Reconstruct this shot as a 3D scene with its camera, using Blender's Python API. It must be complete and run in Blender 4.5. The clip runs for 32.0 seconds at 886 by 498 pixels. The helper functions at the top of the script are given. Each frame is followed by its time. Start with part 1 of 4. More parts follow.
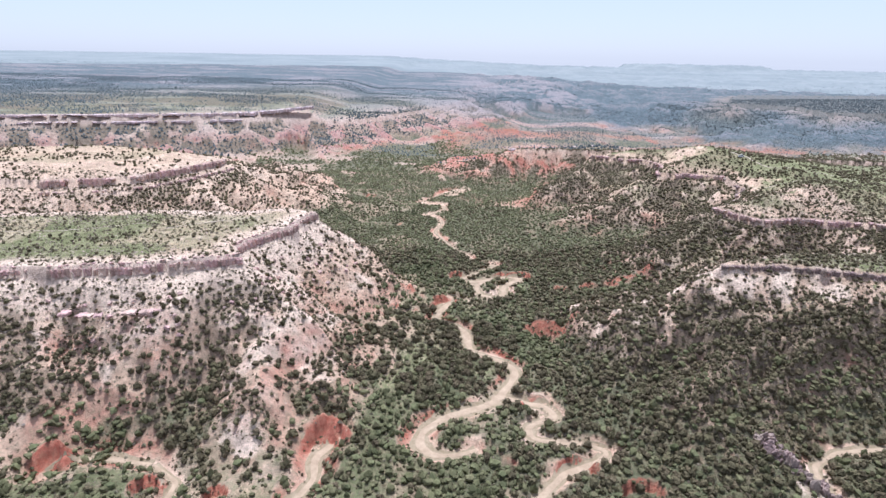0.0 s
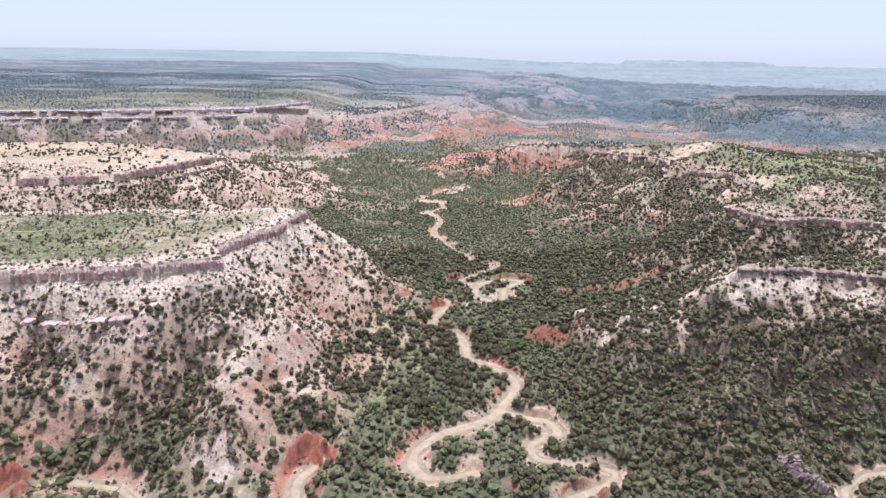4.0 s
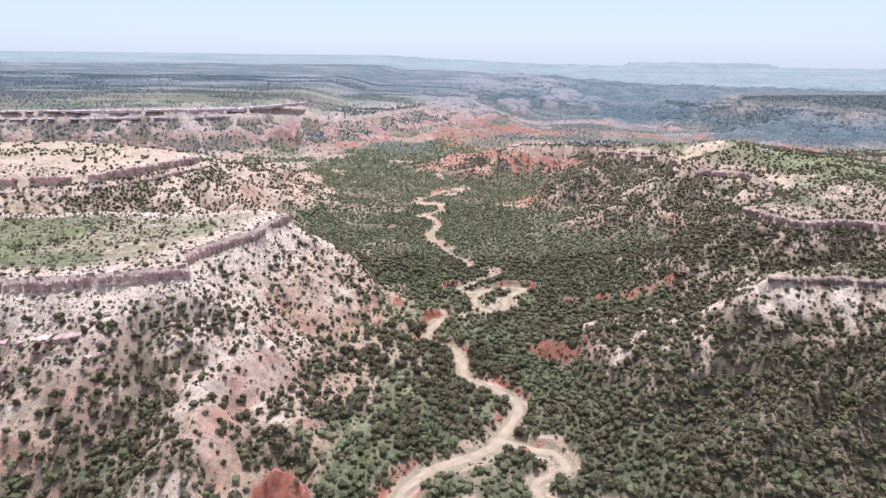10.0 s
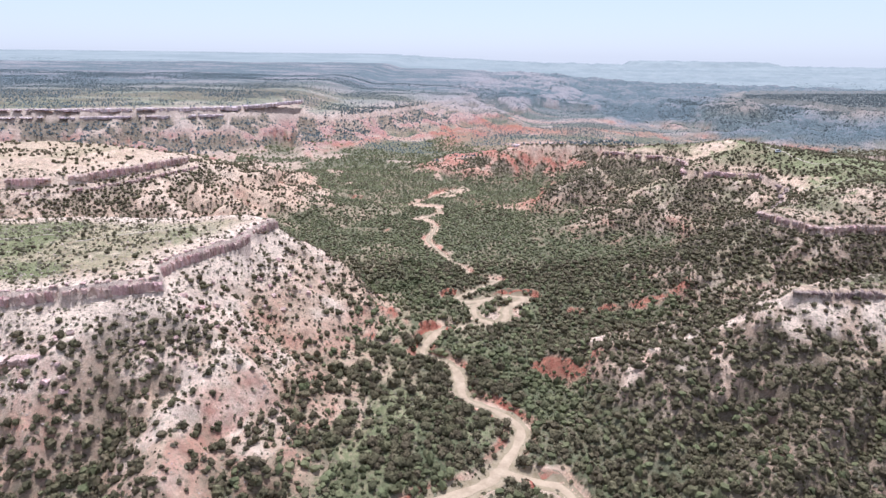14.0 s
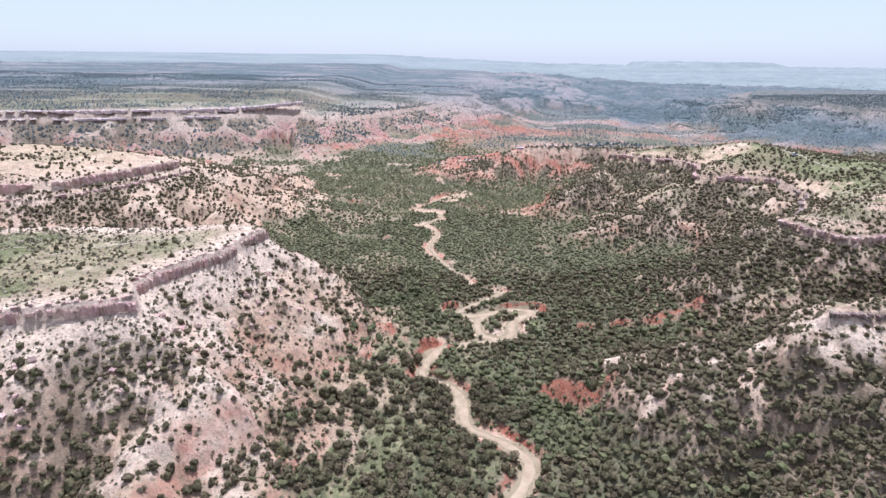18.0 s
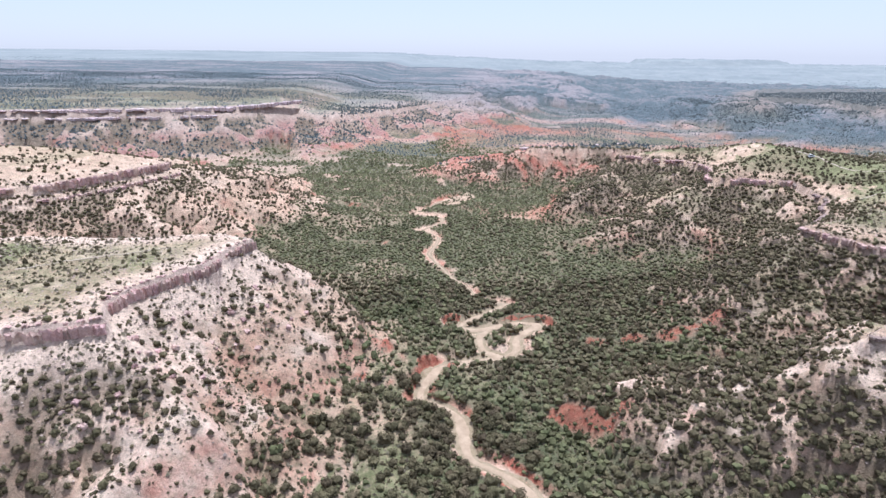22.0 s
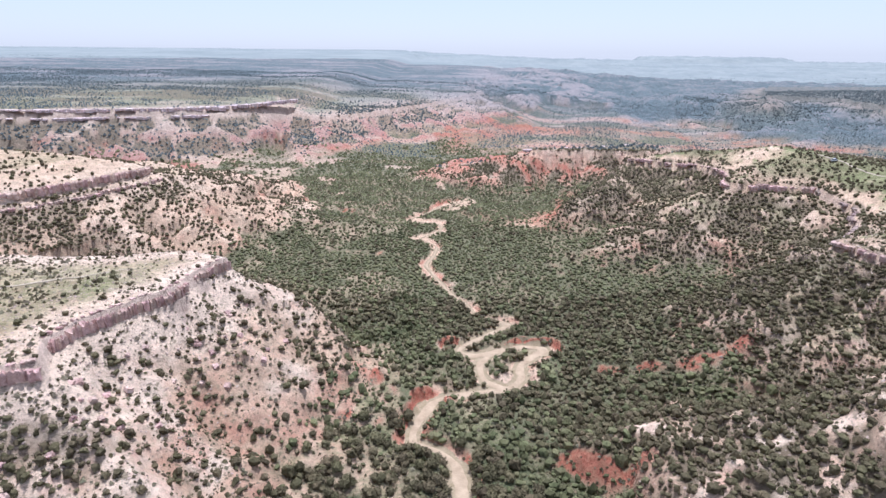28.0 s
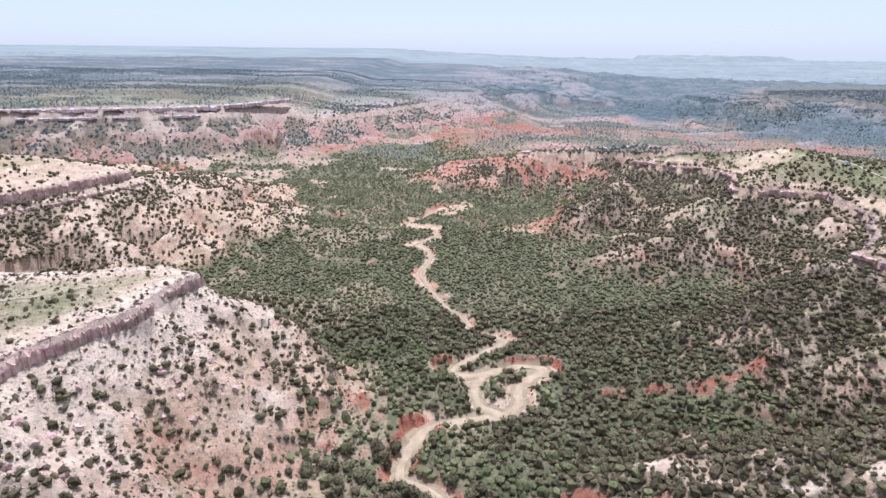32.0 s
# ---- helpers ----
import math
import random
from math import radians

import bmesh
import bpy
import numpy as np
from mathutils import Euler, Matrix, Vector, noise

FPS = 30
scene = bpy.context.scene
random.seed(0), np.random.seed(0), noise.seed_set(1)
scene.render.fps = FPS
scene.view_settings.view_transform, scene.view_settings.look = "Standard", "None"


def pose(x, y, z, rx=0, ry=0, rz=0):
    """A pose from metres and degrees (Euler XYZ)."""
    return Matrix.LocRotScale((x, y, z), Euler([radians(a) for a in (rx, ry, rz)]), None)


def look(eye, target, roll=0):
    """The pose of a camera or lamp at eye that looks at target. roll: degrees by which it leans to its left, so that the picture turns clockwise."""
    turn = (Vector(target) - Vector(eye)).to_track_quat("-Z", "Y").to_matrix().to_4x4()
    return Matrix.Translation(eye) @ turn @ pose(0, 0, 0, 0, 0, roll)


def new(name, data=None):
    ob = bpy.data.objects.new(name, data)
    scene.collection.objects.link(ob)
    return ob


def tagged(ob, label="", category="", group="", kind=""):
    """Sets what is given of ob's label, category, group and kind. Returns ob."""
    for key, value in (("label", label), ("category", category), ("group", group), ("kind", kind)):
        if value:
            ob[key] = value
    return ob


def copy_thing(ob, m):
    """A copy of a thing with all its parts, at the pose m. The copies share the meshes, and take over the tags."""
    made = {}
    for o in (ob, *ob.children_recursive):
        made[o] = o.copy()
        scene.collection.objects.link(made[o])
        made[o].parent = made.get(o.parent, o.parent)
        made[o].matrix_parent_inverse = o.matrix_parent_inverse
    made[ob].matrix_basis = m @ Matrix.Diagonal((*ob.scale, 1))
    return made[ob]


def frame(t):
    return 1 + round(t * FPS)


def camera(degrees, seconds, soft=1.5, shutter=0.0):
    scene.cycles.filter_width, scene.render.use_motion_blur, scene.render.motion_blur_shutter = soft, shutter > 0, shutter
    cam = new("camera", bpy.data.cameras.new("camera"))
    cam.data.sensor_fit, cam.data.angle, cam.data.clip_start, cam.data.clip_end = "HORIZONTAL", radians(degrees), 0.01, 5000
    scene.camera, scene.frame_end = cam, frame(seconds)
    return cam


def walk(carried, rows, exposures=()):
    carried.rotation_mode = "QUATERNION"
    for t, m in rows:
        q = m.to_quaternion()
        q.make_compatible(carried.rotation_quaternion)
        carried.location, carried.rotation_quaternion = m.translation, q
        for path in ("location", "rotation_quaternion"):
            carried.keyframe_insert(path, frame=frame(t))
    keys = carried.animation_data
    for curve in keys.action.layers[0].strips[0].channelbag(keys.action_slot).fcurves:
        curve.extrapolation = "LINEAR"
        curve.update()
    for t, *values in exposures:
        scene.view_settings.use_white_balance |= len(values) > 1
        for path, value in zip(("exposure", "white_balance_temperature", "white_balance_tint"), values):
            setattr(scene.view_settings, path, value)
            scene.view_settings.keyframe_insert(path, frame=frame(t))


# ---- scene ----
cam = camera(76.1, 32.0)
METRES, EYE, TILT, LEAN, TURN = 120.0, 110.0, -18.8, -0.8, 0.0
ROWS = [
    (0.0, 0.0, 0.0, 0.0, 0.0, 0.0, -0.0),
    (0.5, 0.0023, 0.0156, 0.0022, 0.0, -0.09, 0.04),
    (1.0, 0.0043, 0.0313, 0.0046, -0.01, -0.17, 0.06),
    (1.5, 0.0067, 0.047, 0.0071, 0.0, -0.24, 0.09),
    (2.0, 0.0088, 0.0627, 0.0091, 0.02, -0.29, 0.09),
    (2.5, 0.0112, 0.0783, 0.0108, 0.03, -0.32, 0.1),
    (3.0, 0.0128, 0.0939, 0.0124, 0.06, -0.32, 0.06),
    (3.5, 0.0146, 0.1093, 0.0135, 0.08, -0.3, 0.03),
    (5.5, 0.0209, 0.1699, 0.0157, 0.22, -0.08, -0.07),
    (6.0, 0.0232, 0.1862, 0.0162, 0.26, -0.02, -0.06),
    (6.5, 0.0253, 0.2017, 0.0172, 0.28, 0.02, -0.04),
    (7.0, 0.0275, 0.2173, 0.018, 0.31, 0.05, -0.01),
    (7.5, 0.0297, 0.2331, 0.0184, 0.31, 0.07, 0.02),
    (8.0, 0.0324, 0.249, 0.0195, 0.33, 0.05, 0.05),
    (8.5, 0.0345, 0.2638, 0.0207, 0.34, 0.03, 0.09),
    (9.0, 0.037, 0.2807, 0.0216, 0.35, 0.04, 0.11),
    (9.5, 0.0397, 0.2965, 0.0226, 0.36, 0.02, 0.12),
    (10.0, 0.0416, 0.311, 0.0234, 0.37, 0.05, 0.1),
    (10.5, 0.0438, 0.3277, 0.024, 0.41, 0.11, 0.07),
    (11.0, 0.0455, 0.3433, 0.0245, 0.41, 0.12, 0.08),
    (11.5, 0.047, 0.3587, 0.0277, 0.37, 0.09, 0.11),
    (12.0, 0.0484, 0.3729, 0.0323, 0.36, 0.03, 0.1),
    (12.5, 0.0492, 0.388, 0.0377, 0.34, -0.02, 0.09),
    (13.0, 0.0498, 0.404, 0.043, 0.34, -0.02, 0.08),
    (13.5, 0.0501, 0.4191, 0.0479, 0.34, -0.04, 0.09),
    (14.0, 0.0501, 0.4333, 0.0528, 0.35, -0.07, 0.09),
    (14.5, 0.0501, 0.4484, 0.0573, 0.38, -0.08, 0.07),
    (16.5, 0.0505, 0.5094, 0.0741, 0.45, -0.02, 0.02),
    (17.0, 0.0512, 0.5245, 0.0786, 0.51, -0.03, 0.03),
    (17.5, 0.0523, 0.5405, 0.0832, 0.57, -0.0, 0.07),
    (18.0, 0.0527, 0.5557, 0.0878, 0.6, 0.01, 0.08),
    (18.5, 0.0537, 0.5708, 0.0919, 0.65, -0.02, 0.11),
    (19.0, 0.0544, 0.5846, 0.0965, 0.68, -0.06, 0.13),
    (19.5, 0.055, 0.5991, 0.1015, 0.72, -0.08, 0.12),
    (20.0, 0.0553, 0.6135, 0.1064, 0.74, -0.08, 0.11),
    (20.5, 0.0558, 0.628, 0.1114, 0.78, -0.11, 0.09),
    (21.0, 0.0562, 0.6426, 0.1164, 0.8, -0.14, 0.1),
    (21.5, 0.0573, 0.6572, 0.1221, 0.83, -0.18, 0.09),
    (22.0, 0.0579, 0.6719, 0.1271, 0.84, -0.21, 0.06),
    (22.5, 0.0586, 0.6864, 0.1319, 0.85, -0.24, 0.05),
    (23.0, 0.0592, 0.7007, 0.1363, 0.86, -0.25, 0.02),
    (23.5, 0.06, 0.7149, 0.141, 0.87, -0.28, 0.01),
    (24.0, 0.0607, 0.729, 0.1457, 0.87, -0.29, -0.0),
    (24.5, 0.0617, 0.7429, 0.1502, 0.89, -0.3, -0.01),
    (25.0, 0.0625, 0.7571, 0.1547, 0.9, -0.3, -0.01),
    (25.5, 0.0634, 0.7713, 0.1594, 0.9, -0.32, -0.01),
    (27.5, 0.0682, 0.8269, 0.1785, 0.99, -0.42, 0.0),
    (28.0, 0.0704, 0.8432, 0.1841, 1.02, -0.43, 0.02),
    (28.5, 0.0723, 0.8577, 0.189, 1.05, -0.43, 0.03),
    (29.0, 0.0743, 0.8725, 0.194, 1.06, -0.43, 0.05),
    (29.5, 0.0769, 0.8873, 0.199, 1.07, -0.43, 0.05),
    (30.0, 0.0791, 0.9022, 0.204, 1.06, -0.44, 0.07),
    (30.5, 0.0815, 0.917, 0.209, 1.08, -0.45, 0.09),
    (31.0, 0.0838, 0.932, 0.2137, 1.05, -0.46, 0.08),
    (31.5, 0.0859, 0.9463, 0.218, 1.0, -0.5, 0.04),
    (32.0, 0.088, 0.9627, 0.2217, 0.96, -0.54, -0.01),
]
walk(cam, [(t, pose(0, 0, EYE, TILT, LEAN, TURN) @ pose(METRES * x, METRES * y, METRES * z, 90 + pitch, roll, yaw)) for t, x, y, z, yaw, pitch, roll in ROWS], [(0.0, 0.02, 5460, 14), (32.0, 0.02, 5460, 14)])

# ---- light ----
SUN_AZ, SUN_EL = 2.0, 72.0            # degrees right of straight ahead, degrees above the plain
sun_way = Vector((math.sin(radians(SUN_AZ)) * math.cos(radians(SUN_EL)), math.cos(radians(SUN_AZ)) * math.cos(radians(SUN_EL)), math.sin(radians(SUN_EL))))
sun = new("sun", bpy.data.lights.new("sun", "SUN"))
sun.data.energy, sun.data.angle, sun.data.color = 5.75, radians(0.6), (1.0, 0.96, 0.91)
sun.matrix_world = look(sun_way * 500, (0, 0, 0))

world = bpy.data.worlds.new("world")
scene.world = world
world.use_nodes = True
wn, wl = world.node_tree.nodes, world.node_tree.links
sky = wn.new("ShaderNodeTexSky")
sky.sky_type, sky.sun_disc = "NISHITA", False
sky.sun_elevation, sky.sun_rotation = radians(SUN_EL), radians(SUN_AZ)
sky.altitude, sky.air_density, sky.dust_density, sky.ozone_density = 900, 1.0, 1.6, 1.2
milk = wn.new("ShaderNodeMix")                     # thin summer haze whitens the whole sky
milk.data_type = "RGBA"
milk.inputs["Factor"].default_value = 0.62
milk.inputs["B"].default_value = (7.6, 7.7, 8.35, 1.0)
wl.new(sky.outputs[0], milk.inputs["A"])
wl.new(milk.outputs["Result"], wn["Background"].inputs[0])
wn["Background"].inputs[1].default_value = 0.119


# ---- materials ----
def shader(name, rough=0.9):
    m = bpy.data.materials.new(name)
    m.use_nodes = True
    b = m.node_tree.nodes["Principled BSDF"]
    b.inputs["Roughness"].default_value = rough
    b.inputs["Specular IOR Level"].default_value = 0.15
    return m, m.node_tree.nodes, m.node_tree.links, b


def noise_tex(n, l, scale, detail=4.0, rough=0.6, vec=None):
    t = n.new("ShaderNodeTexNoise")
    t.inputs["Scale"].default_value, t.inputs["Detail"].default_value, t.inputs["Roughness"].default_value = scale, detail, rough
    if vec is not None:
        l.new(vec, t.inputs["Vector"])
    return t.outputs["Fac"]


def ramp(n, l, fac, lo, hi, a=0.0, b=1.0):
    r = n.new("ShaderNodeMapRange")
    r.inputs["From Min"].default_value, r.inputs["From Max"].default_value = lo, hi
    r.inputs["To Min"].default_value, r.inputs["To Max"].default_value = a, b
    l.new(fac, r.inputs["Value"])
    return r.outputs["Result"]


def mix(n, l, fac, a, b):
    m = n.new("ShaderNodeMix")
    m.data_type = "RGBA"
    for sock, v in ((m.inputs["Factor"], fac), (m.inputs["A"], a), (m.inputs["B"], b)):
        if isinstance(v, (tuple, list)):
            sock.default_value = (*v, 1.0)
        elif isinstance(v, (int, float)):
            sock.default_value = v
        else:
            l.new(v, sock)
    return m.outputs["Result"]


def calc(n, l, op, a, b, clamp=False):
    m = n.new("ShaderNodeMath")
    m.operation, m.use_clamp = op, clamp
    for sock, v in ((m.inputs[0], a), (m.inputs[1], b)):
        if isinstance(v, (int, float)):
            sock.default_value = v
        else:
            l.new(v, sock)
    return m.outputs[0]


def attr(n, name):
    a = n.new("ShaderNodeAttribute")
    a.attribute_name = name
    return a.outputs["Fac"]


def bump(n, l, b, height, dist, strength=0.6):
    k = n.new("ShaderNodeBump")
    k.inputs["Distance"].default_value, k.inputs["Strength"].default_value = dist, strength
    l.new(height, k.inputs["Height"])
    l.new(k.outputs[0], b.inputs["Normal"])


def ground_material():
    m, n, l, b = shader("canyon_ground", 0.95)
    pos = n.new("ShaderNodeNewGeometry").outputs["Position"]
    big = noise_tex(n, l, 0.022, 5, 0.6, pos)
    mid = noise_tex(n, l, 0.11, 5, 0.65, pos)
    mottle = noise_tex(n, l, 0.24, 4, 0.7, pos)
    fine = noise_tex(n, l, 0.5, 8, 0.78, pos)
    grit = noise_tex(n, l, 2.1, 5, 0.8, pos)
    col = mix(n, l, ramp(n, l, mid, 0.36, 0.66), (0.50, 0.328, 0.222), (0.68, 0.494, 0.356))
    col = mix(n, l, ramp(n, l, big, 0.40, 0.66), col, (0.60, 0.425, 0.305))
    pale = calc(n, l, "ADD", attr(n, "pale"), ramp(n, l, fine, 0.35, 0.65, -0.30, 0.30), True)
    col = mix(n, l, pale, col, (0.75, 0.580, 0.450))
    red = calc(n, l, "ADD", attr(n, "red"), ramp(n, l, mid, 0.3, 0.7, -0.4, 0.4), True)
    red = calc(n, l, "MULTIPLY", red, attr(n, "redmask"), True)
    redcol = mix(n, l, ramp(n, l, fine, 0.35, 0.68), (0.37, 0.110, 0.070), (0.52, 0.218, 0.150))
    col = mix(n, l, red, col, redcol)
    grass = calc(n, l, "ADD", attr(n, "grass"), ramp(n, l, fine, 0.3, 0.7, -0.45, 0.45), True)
    grasscol = mix(n, l, ramp(n, l, mid, 0.35, 0.65), (0.145, 0.158, 0.066), (0.28, 0.272, 0.142))
    col = mix(n, l, grass, col, grasscol)
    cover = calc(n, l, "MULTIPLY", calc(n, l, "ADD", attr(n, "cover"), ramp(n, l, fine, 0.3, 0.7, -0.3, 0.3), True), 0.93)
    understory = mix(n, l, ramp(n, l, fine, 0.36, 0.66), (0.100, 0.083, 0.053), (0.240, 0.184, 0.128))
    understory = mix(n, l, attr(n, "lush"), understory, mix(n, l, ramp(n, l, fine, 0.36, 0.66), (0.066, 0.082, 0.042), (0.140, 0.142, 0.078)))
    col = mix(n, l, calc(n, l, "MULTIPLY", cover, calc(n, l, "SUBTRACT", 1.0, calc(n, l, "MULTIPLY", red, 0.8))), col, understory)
    # distance haze painted into the soil: greyer and bluer than the near ground
    hazecol = mix(n, l, calc(n, l, "ADD", attr(n, "cover"), ramp(n, l, mid, 0.35, 0.65, -0.35, 0.35), True), (0.250, 0.228, 0.230), (0.104, 0.132, 0.142))
    col = mix(n, l, attr(n, "far"), col, hazecol)
    col = mix(n, l, attr(n, "rock"), col, mix(n, l, ramp(n, l, fine, 0.35, 0.65), (0.27, 0.19, 0.175), (0.45, 0.345, 0.30)))
    # tufts and stones scattered over the soil
    tuft = calc(n, l, "MULTIPLY", ramp(n, l, grit, 0.58, 0.68), attr(n, "tuft"), True)
    col = mix(n, l, tuft, col, (0.115, 0.115, 0.06))
    shrub = noise_tex(n, l, 0.85, 3, 0.6, pos)
    col = mix(n, l, calc(n, l, "MULTIPLY", ramp(n, l, shrub, 0.575, 0.625, 0.0, 0.8), attr(n, "tuft"), True), col, (0.185, 0.155, 0.098))
    stone = calc(n, l, "MULTIPLY", ramp(n, l, grit, 0.30, 0.38, 0.5, 0.0), attr(n, "stony"), True)
    col = mix(n, l, stone, col, (0.56, 0.47, 0.39))
    worn = n.new("ShaderNodeHueSaturation")
    l.new(col, worn.inputs["Color"])
    l.new(calc(n, l, "MULTIPLY", ramp(n, l, grit, 0.38, 0.64, 0.80, 1.18), ramp(n, l, mottle, 0.34, 0.62, 0.80, 1.14)), worn.inputs["Value"])
    col = worn.outputs["Color"]
    l.new(col, b.inputs["Base Color"])
    bump(n, l, b, calc(n, l, "ADD", fine, calc(n, l, "MULTIPLY", grit, 0.4)), 1.4, 0.75)
    return m


def plain_material(name, dark, light, scale, rough=0.9, island=0.0, rand=0.0, dist=0.25, third=None):
    m, n, l, b = shader(name, rough)
    pos = n.new("ShaderNodeNewGeometry").outputs["Position"]
    f1 = noise_tex(n, l, scale, 5, 0.65, pos)
    f2 = noise_tex(n, l, scale * 5.3, 4, 0.65, pos)
    col = mix(n, l, ramp(n, l, calc(n, l, "ADD", f1, calc(n, l, "MULTIPLY", f2, 0.5)), 0.55, 0.98), dark, light)
    if third:
        col = mix(n, l, ramp(n, l, f1, 0.56, 0.70), col, third)
    if island or rand:
        if island:
            r = n.new("ShaderNodeNewGeometry").outputs["Random Per Island"]
        else:
            r = n.new("ShaderNodeObjectInfo").outputs["Random"]
        k = n.new("ShaderNodeHueSaturation")
        l.new(col, k.inputs["Color"])
        l.new(ramp(n, l, r, 0, 1, 1 - (island or rand), 1 + (island or rand)), k.inputs["Value"])
        h = calc(n, l, "FRACT", calc(n, l, "MULTIPLY", r, 7.31), 0.0)
        l.new(ramp(n, l, h, 0, 1, 0.475, 0.515), k.inputs["Hue"])
        col = k.outputs["Color"]
    l.new(col, b.inputs["Base Color"])
    bump(n, l, b, f2, dist, 0.7)
    return m


M_ground = ground_material()
M_sand = plain_material("wash_sand", (0.30, 0.222, 0.148), (0.46, 0.350, 0.245), 0.22, 0.95, dist=0.15)
M_bar = plain_material("grassy_sand", (0.235, 0.180, 0.108), (0.36, 0.285, 0.195), 0.45, 0.95, dist=0.2)
M_trail = plain_material("trail_dirt", (0.36, 0.30, 0.22), (0.50, 0.42, 0.32), 0.4, 0.95, dist=0.1)
M_rock = plain_material("caprock_sandstone", (0.38, 0.250, 0.215), (0.68, 0.500, 0.425), 0.5, 0.92, rand=0.18, dist=0.3)
# pale bands of the far cliffs, lightened further as haze put into the colour
M_farrock = plain_material("pale_banded_rock_hazed", (0.46, 0.375, 0.375), (0.70, 0.575, 0.54), 0.12, 0.92, rand=0.14, dist=0.3)
M_darkrock = plain_material("dark_ledge_rock", (0.16, 0.115, 0.10), (0.36, 0.275, 0.235), 0.4, 0.92, rand=0.2, dist=0.3)
M_stone = plain_material("pale_rubble", (0.26, 0.20, 0.165), (0.52, 0.42, 0.34), 0.8, 0.92, island=0.38, dist=0.1)
M_leaf = plain_material("juniper_foliage", (0.057, 0.050, 0.025), (0.168, 0.142, 0.080), 0.9, 0.8, island=0.30, dist=0.25)
M_leaf_one = plain_material("juniper_foliage_single", (0.057, 0.050, 0.025), (0.168, 0.142, 0.080), 0.9, 0.8, rand=0.28, dist=0.25)
# foliage of the distant woods, both tones lightened and blued as painted haze
M_hazed_scrub = plain_material("hazed_scrub_woods", (0.088, 0.110, 0.114), (0.155, 0.180, 0.188), 0.2, 0.85, island=0.3, dist=0.3)
M_hazed_cedar = plain_material("hazed_cedar", (0.078, 0.094, 0.096), (0.128, 0.146, 0.146), 0.2, 0.85, island=0.3, dist=0.3)
# the haze over the horizon plain is held in this pale blue-grey colour
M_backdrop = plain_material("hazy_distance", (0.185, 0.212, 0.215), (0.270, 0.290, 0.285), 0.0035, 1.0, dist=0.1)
M_green = plain_material("mesquite_foliage", (0.070, 0.074, 0.033), (0.176, 0.172, 0.086), 0.06, 0.8, island=0.32, dist=0.25)
M_scrub = plain_material("dry_scrub", (0.12, 0.105, 0.065), (0.25, 0.22, 0.15), 1.2, 0.9, island=0.3, dist=0.1)
M_bark = plain_material("juniper_bark", (0.09, 0.065, 0.05), (0.20, 0.16, 0.125), 2.0, 0.9, dist=0.05)
M_car = plain_material("white_car_paint", (0.72, 0.72, 0.72), (0.8, 0.8, 0.8), 0.5, 0.35, dist=0.01)
M_dark = plain_material("dark_rubber_glass", (0.015, 0.016, 0.018), (0.03, 0.03, 0.034), 1.0, 0.3, dist=0.01)


# ---- lie of the land ----
rng = np.random.default_rng(11)
LATTICE = rng.random((256, 256))


def vnoise(x, y, size, seed=0):
    """Smooth noise from 0 to 1 with features of the given size in metres."""
    x, y = x / size + seed * 17.3, y / size + seed * 41.7
    ix, iy = np.floor(x).astype(int), np.floor(y).astype(int)
    fx, fy = x - ix, y - iy
    fx, fy = fx * fx * (3 - 2 * fx), fy * fy * (3 - 2 * fy)
    a, b = LATTICE[ix & 255, iy & 255], LATTICE[(ix + 1) & 255, iy & 255]
    c, d = LATTICE[ix & 255, (iy + 1) & 255], LATTICE[(ix + 1) & 255, (iy + 1) & 255]
    return (a + (b - a) * fx) * (1 - fy) + (c + (d - c) * fx) * fy


def fbm(x, y, size, seed=0, octaves=4):
    s, amp, tot = 0.0, 1.0, 0.0
    for k in range(octaves):
        s, tot = s + amp * vnoise(x, y, size / 2 ** k, seed + k), tot + amp
        amp *= 0.52
    return s / tot


def ridged(x, y, size, seed=0):
    return 1 - np.abs(2 * (0.7 * vnoise(x, y, size, seed) + 0.3 * vnoise(x, y, size / 2.3, seed + 5)) - 1)


def step(v, a, b):
    u = np.clip((v - a) / (b - a), 0, 1)
    return u * u * (3 - 2 * u)


def along(x, y, line, closed=False):
    """Distance to a polyline, the nearest point on it and, for rows with a third number, that number there."""
    pts = np.array(line, float)
    best = np.full(x.shape, 1e18)
    nx, ny, nz = np.zeros(x.shape), np.zeros(x.shape), np.zeros(x.shape)
    inside = np.zeros(x.shape, bool)
    count = len(pts) if closed else len(pts) - 1
    for i in range(count):
        p, q = pts[i], pts[(i + 1) % len(pts)]
        dx, dy = q[0] - p[0], q[1] - p[1]
        u = np.clip(((x - p[0]) * dx + (y - p[1]) * dy) / (dx * dx + dy * dy + 1e-9), 0, 1)
        px, py = p[0] + u * dx, p[1] + u * dy
        d = (x - px) ** 2 + (y - py) ** 2
        k = d < best
        best = np.where(k, d, best)
        nx, ny = np.where(k, px, nx), np.where(k, py, ny)
        if len(p) > 2:
            nz = np.where(k, p[2] + u * (q[2] - p[2]), nz)
        if closed:
            inside ^= ((p[1] > y) != (q[1] > y)) & (x < (q[0] - p[0]) * (y - p[1]) / (q[1] - p[1] + 1e-12) + p[0])
    best = np.sqrt(best)
    return np.where(inside, -best, best) if closed else best, nx, ny, nz


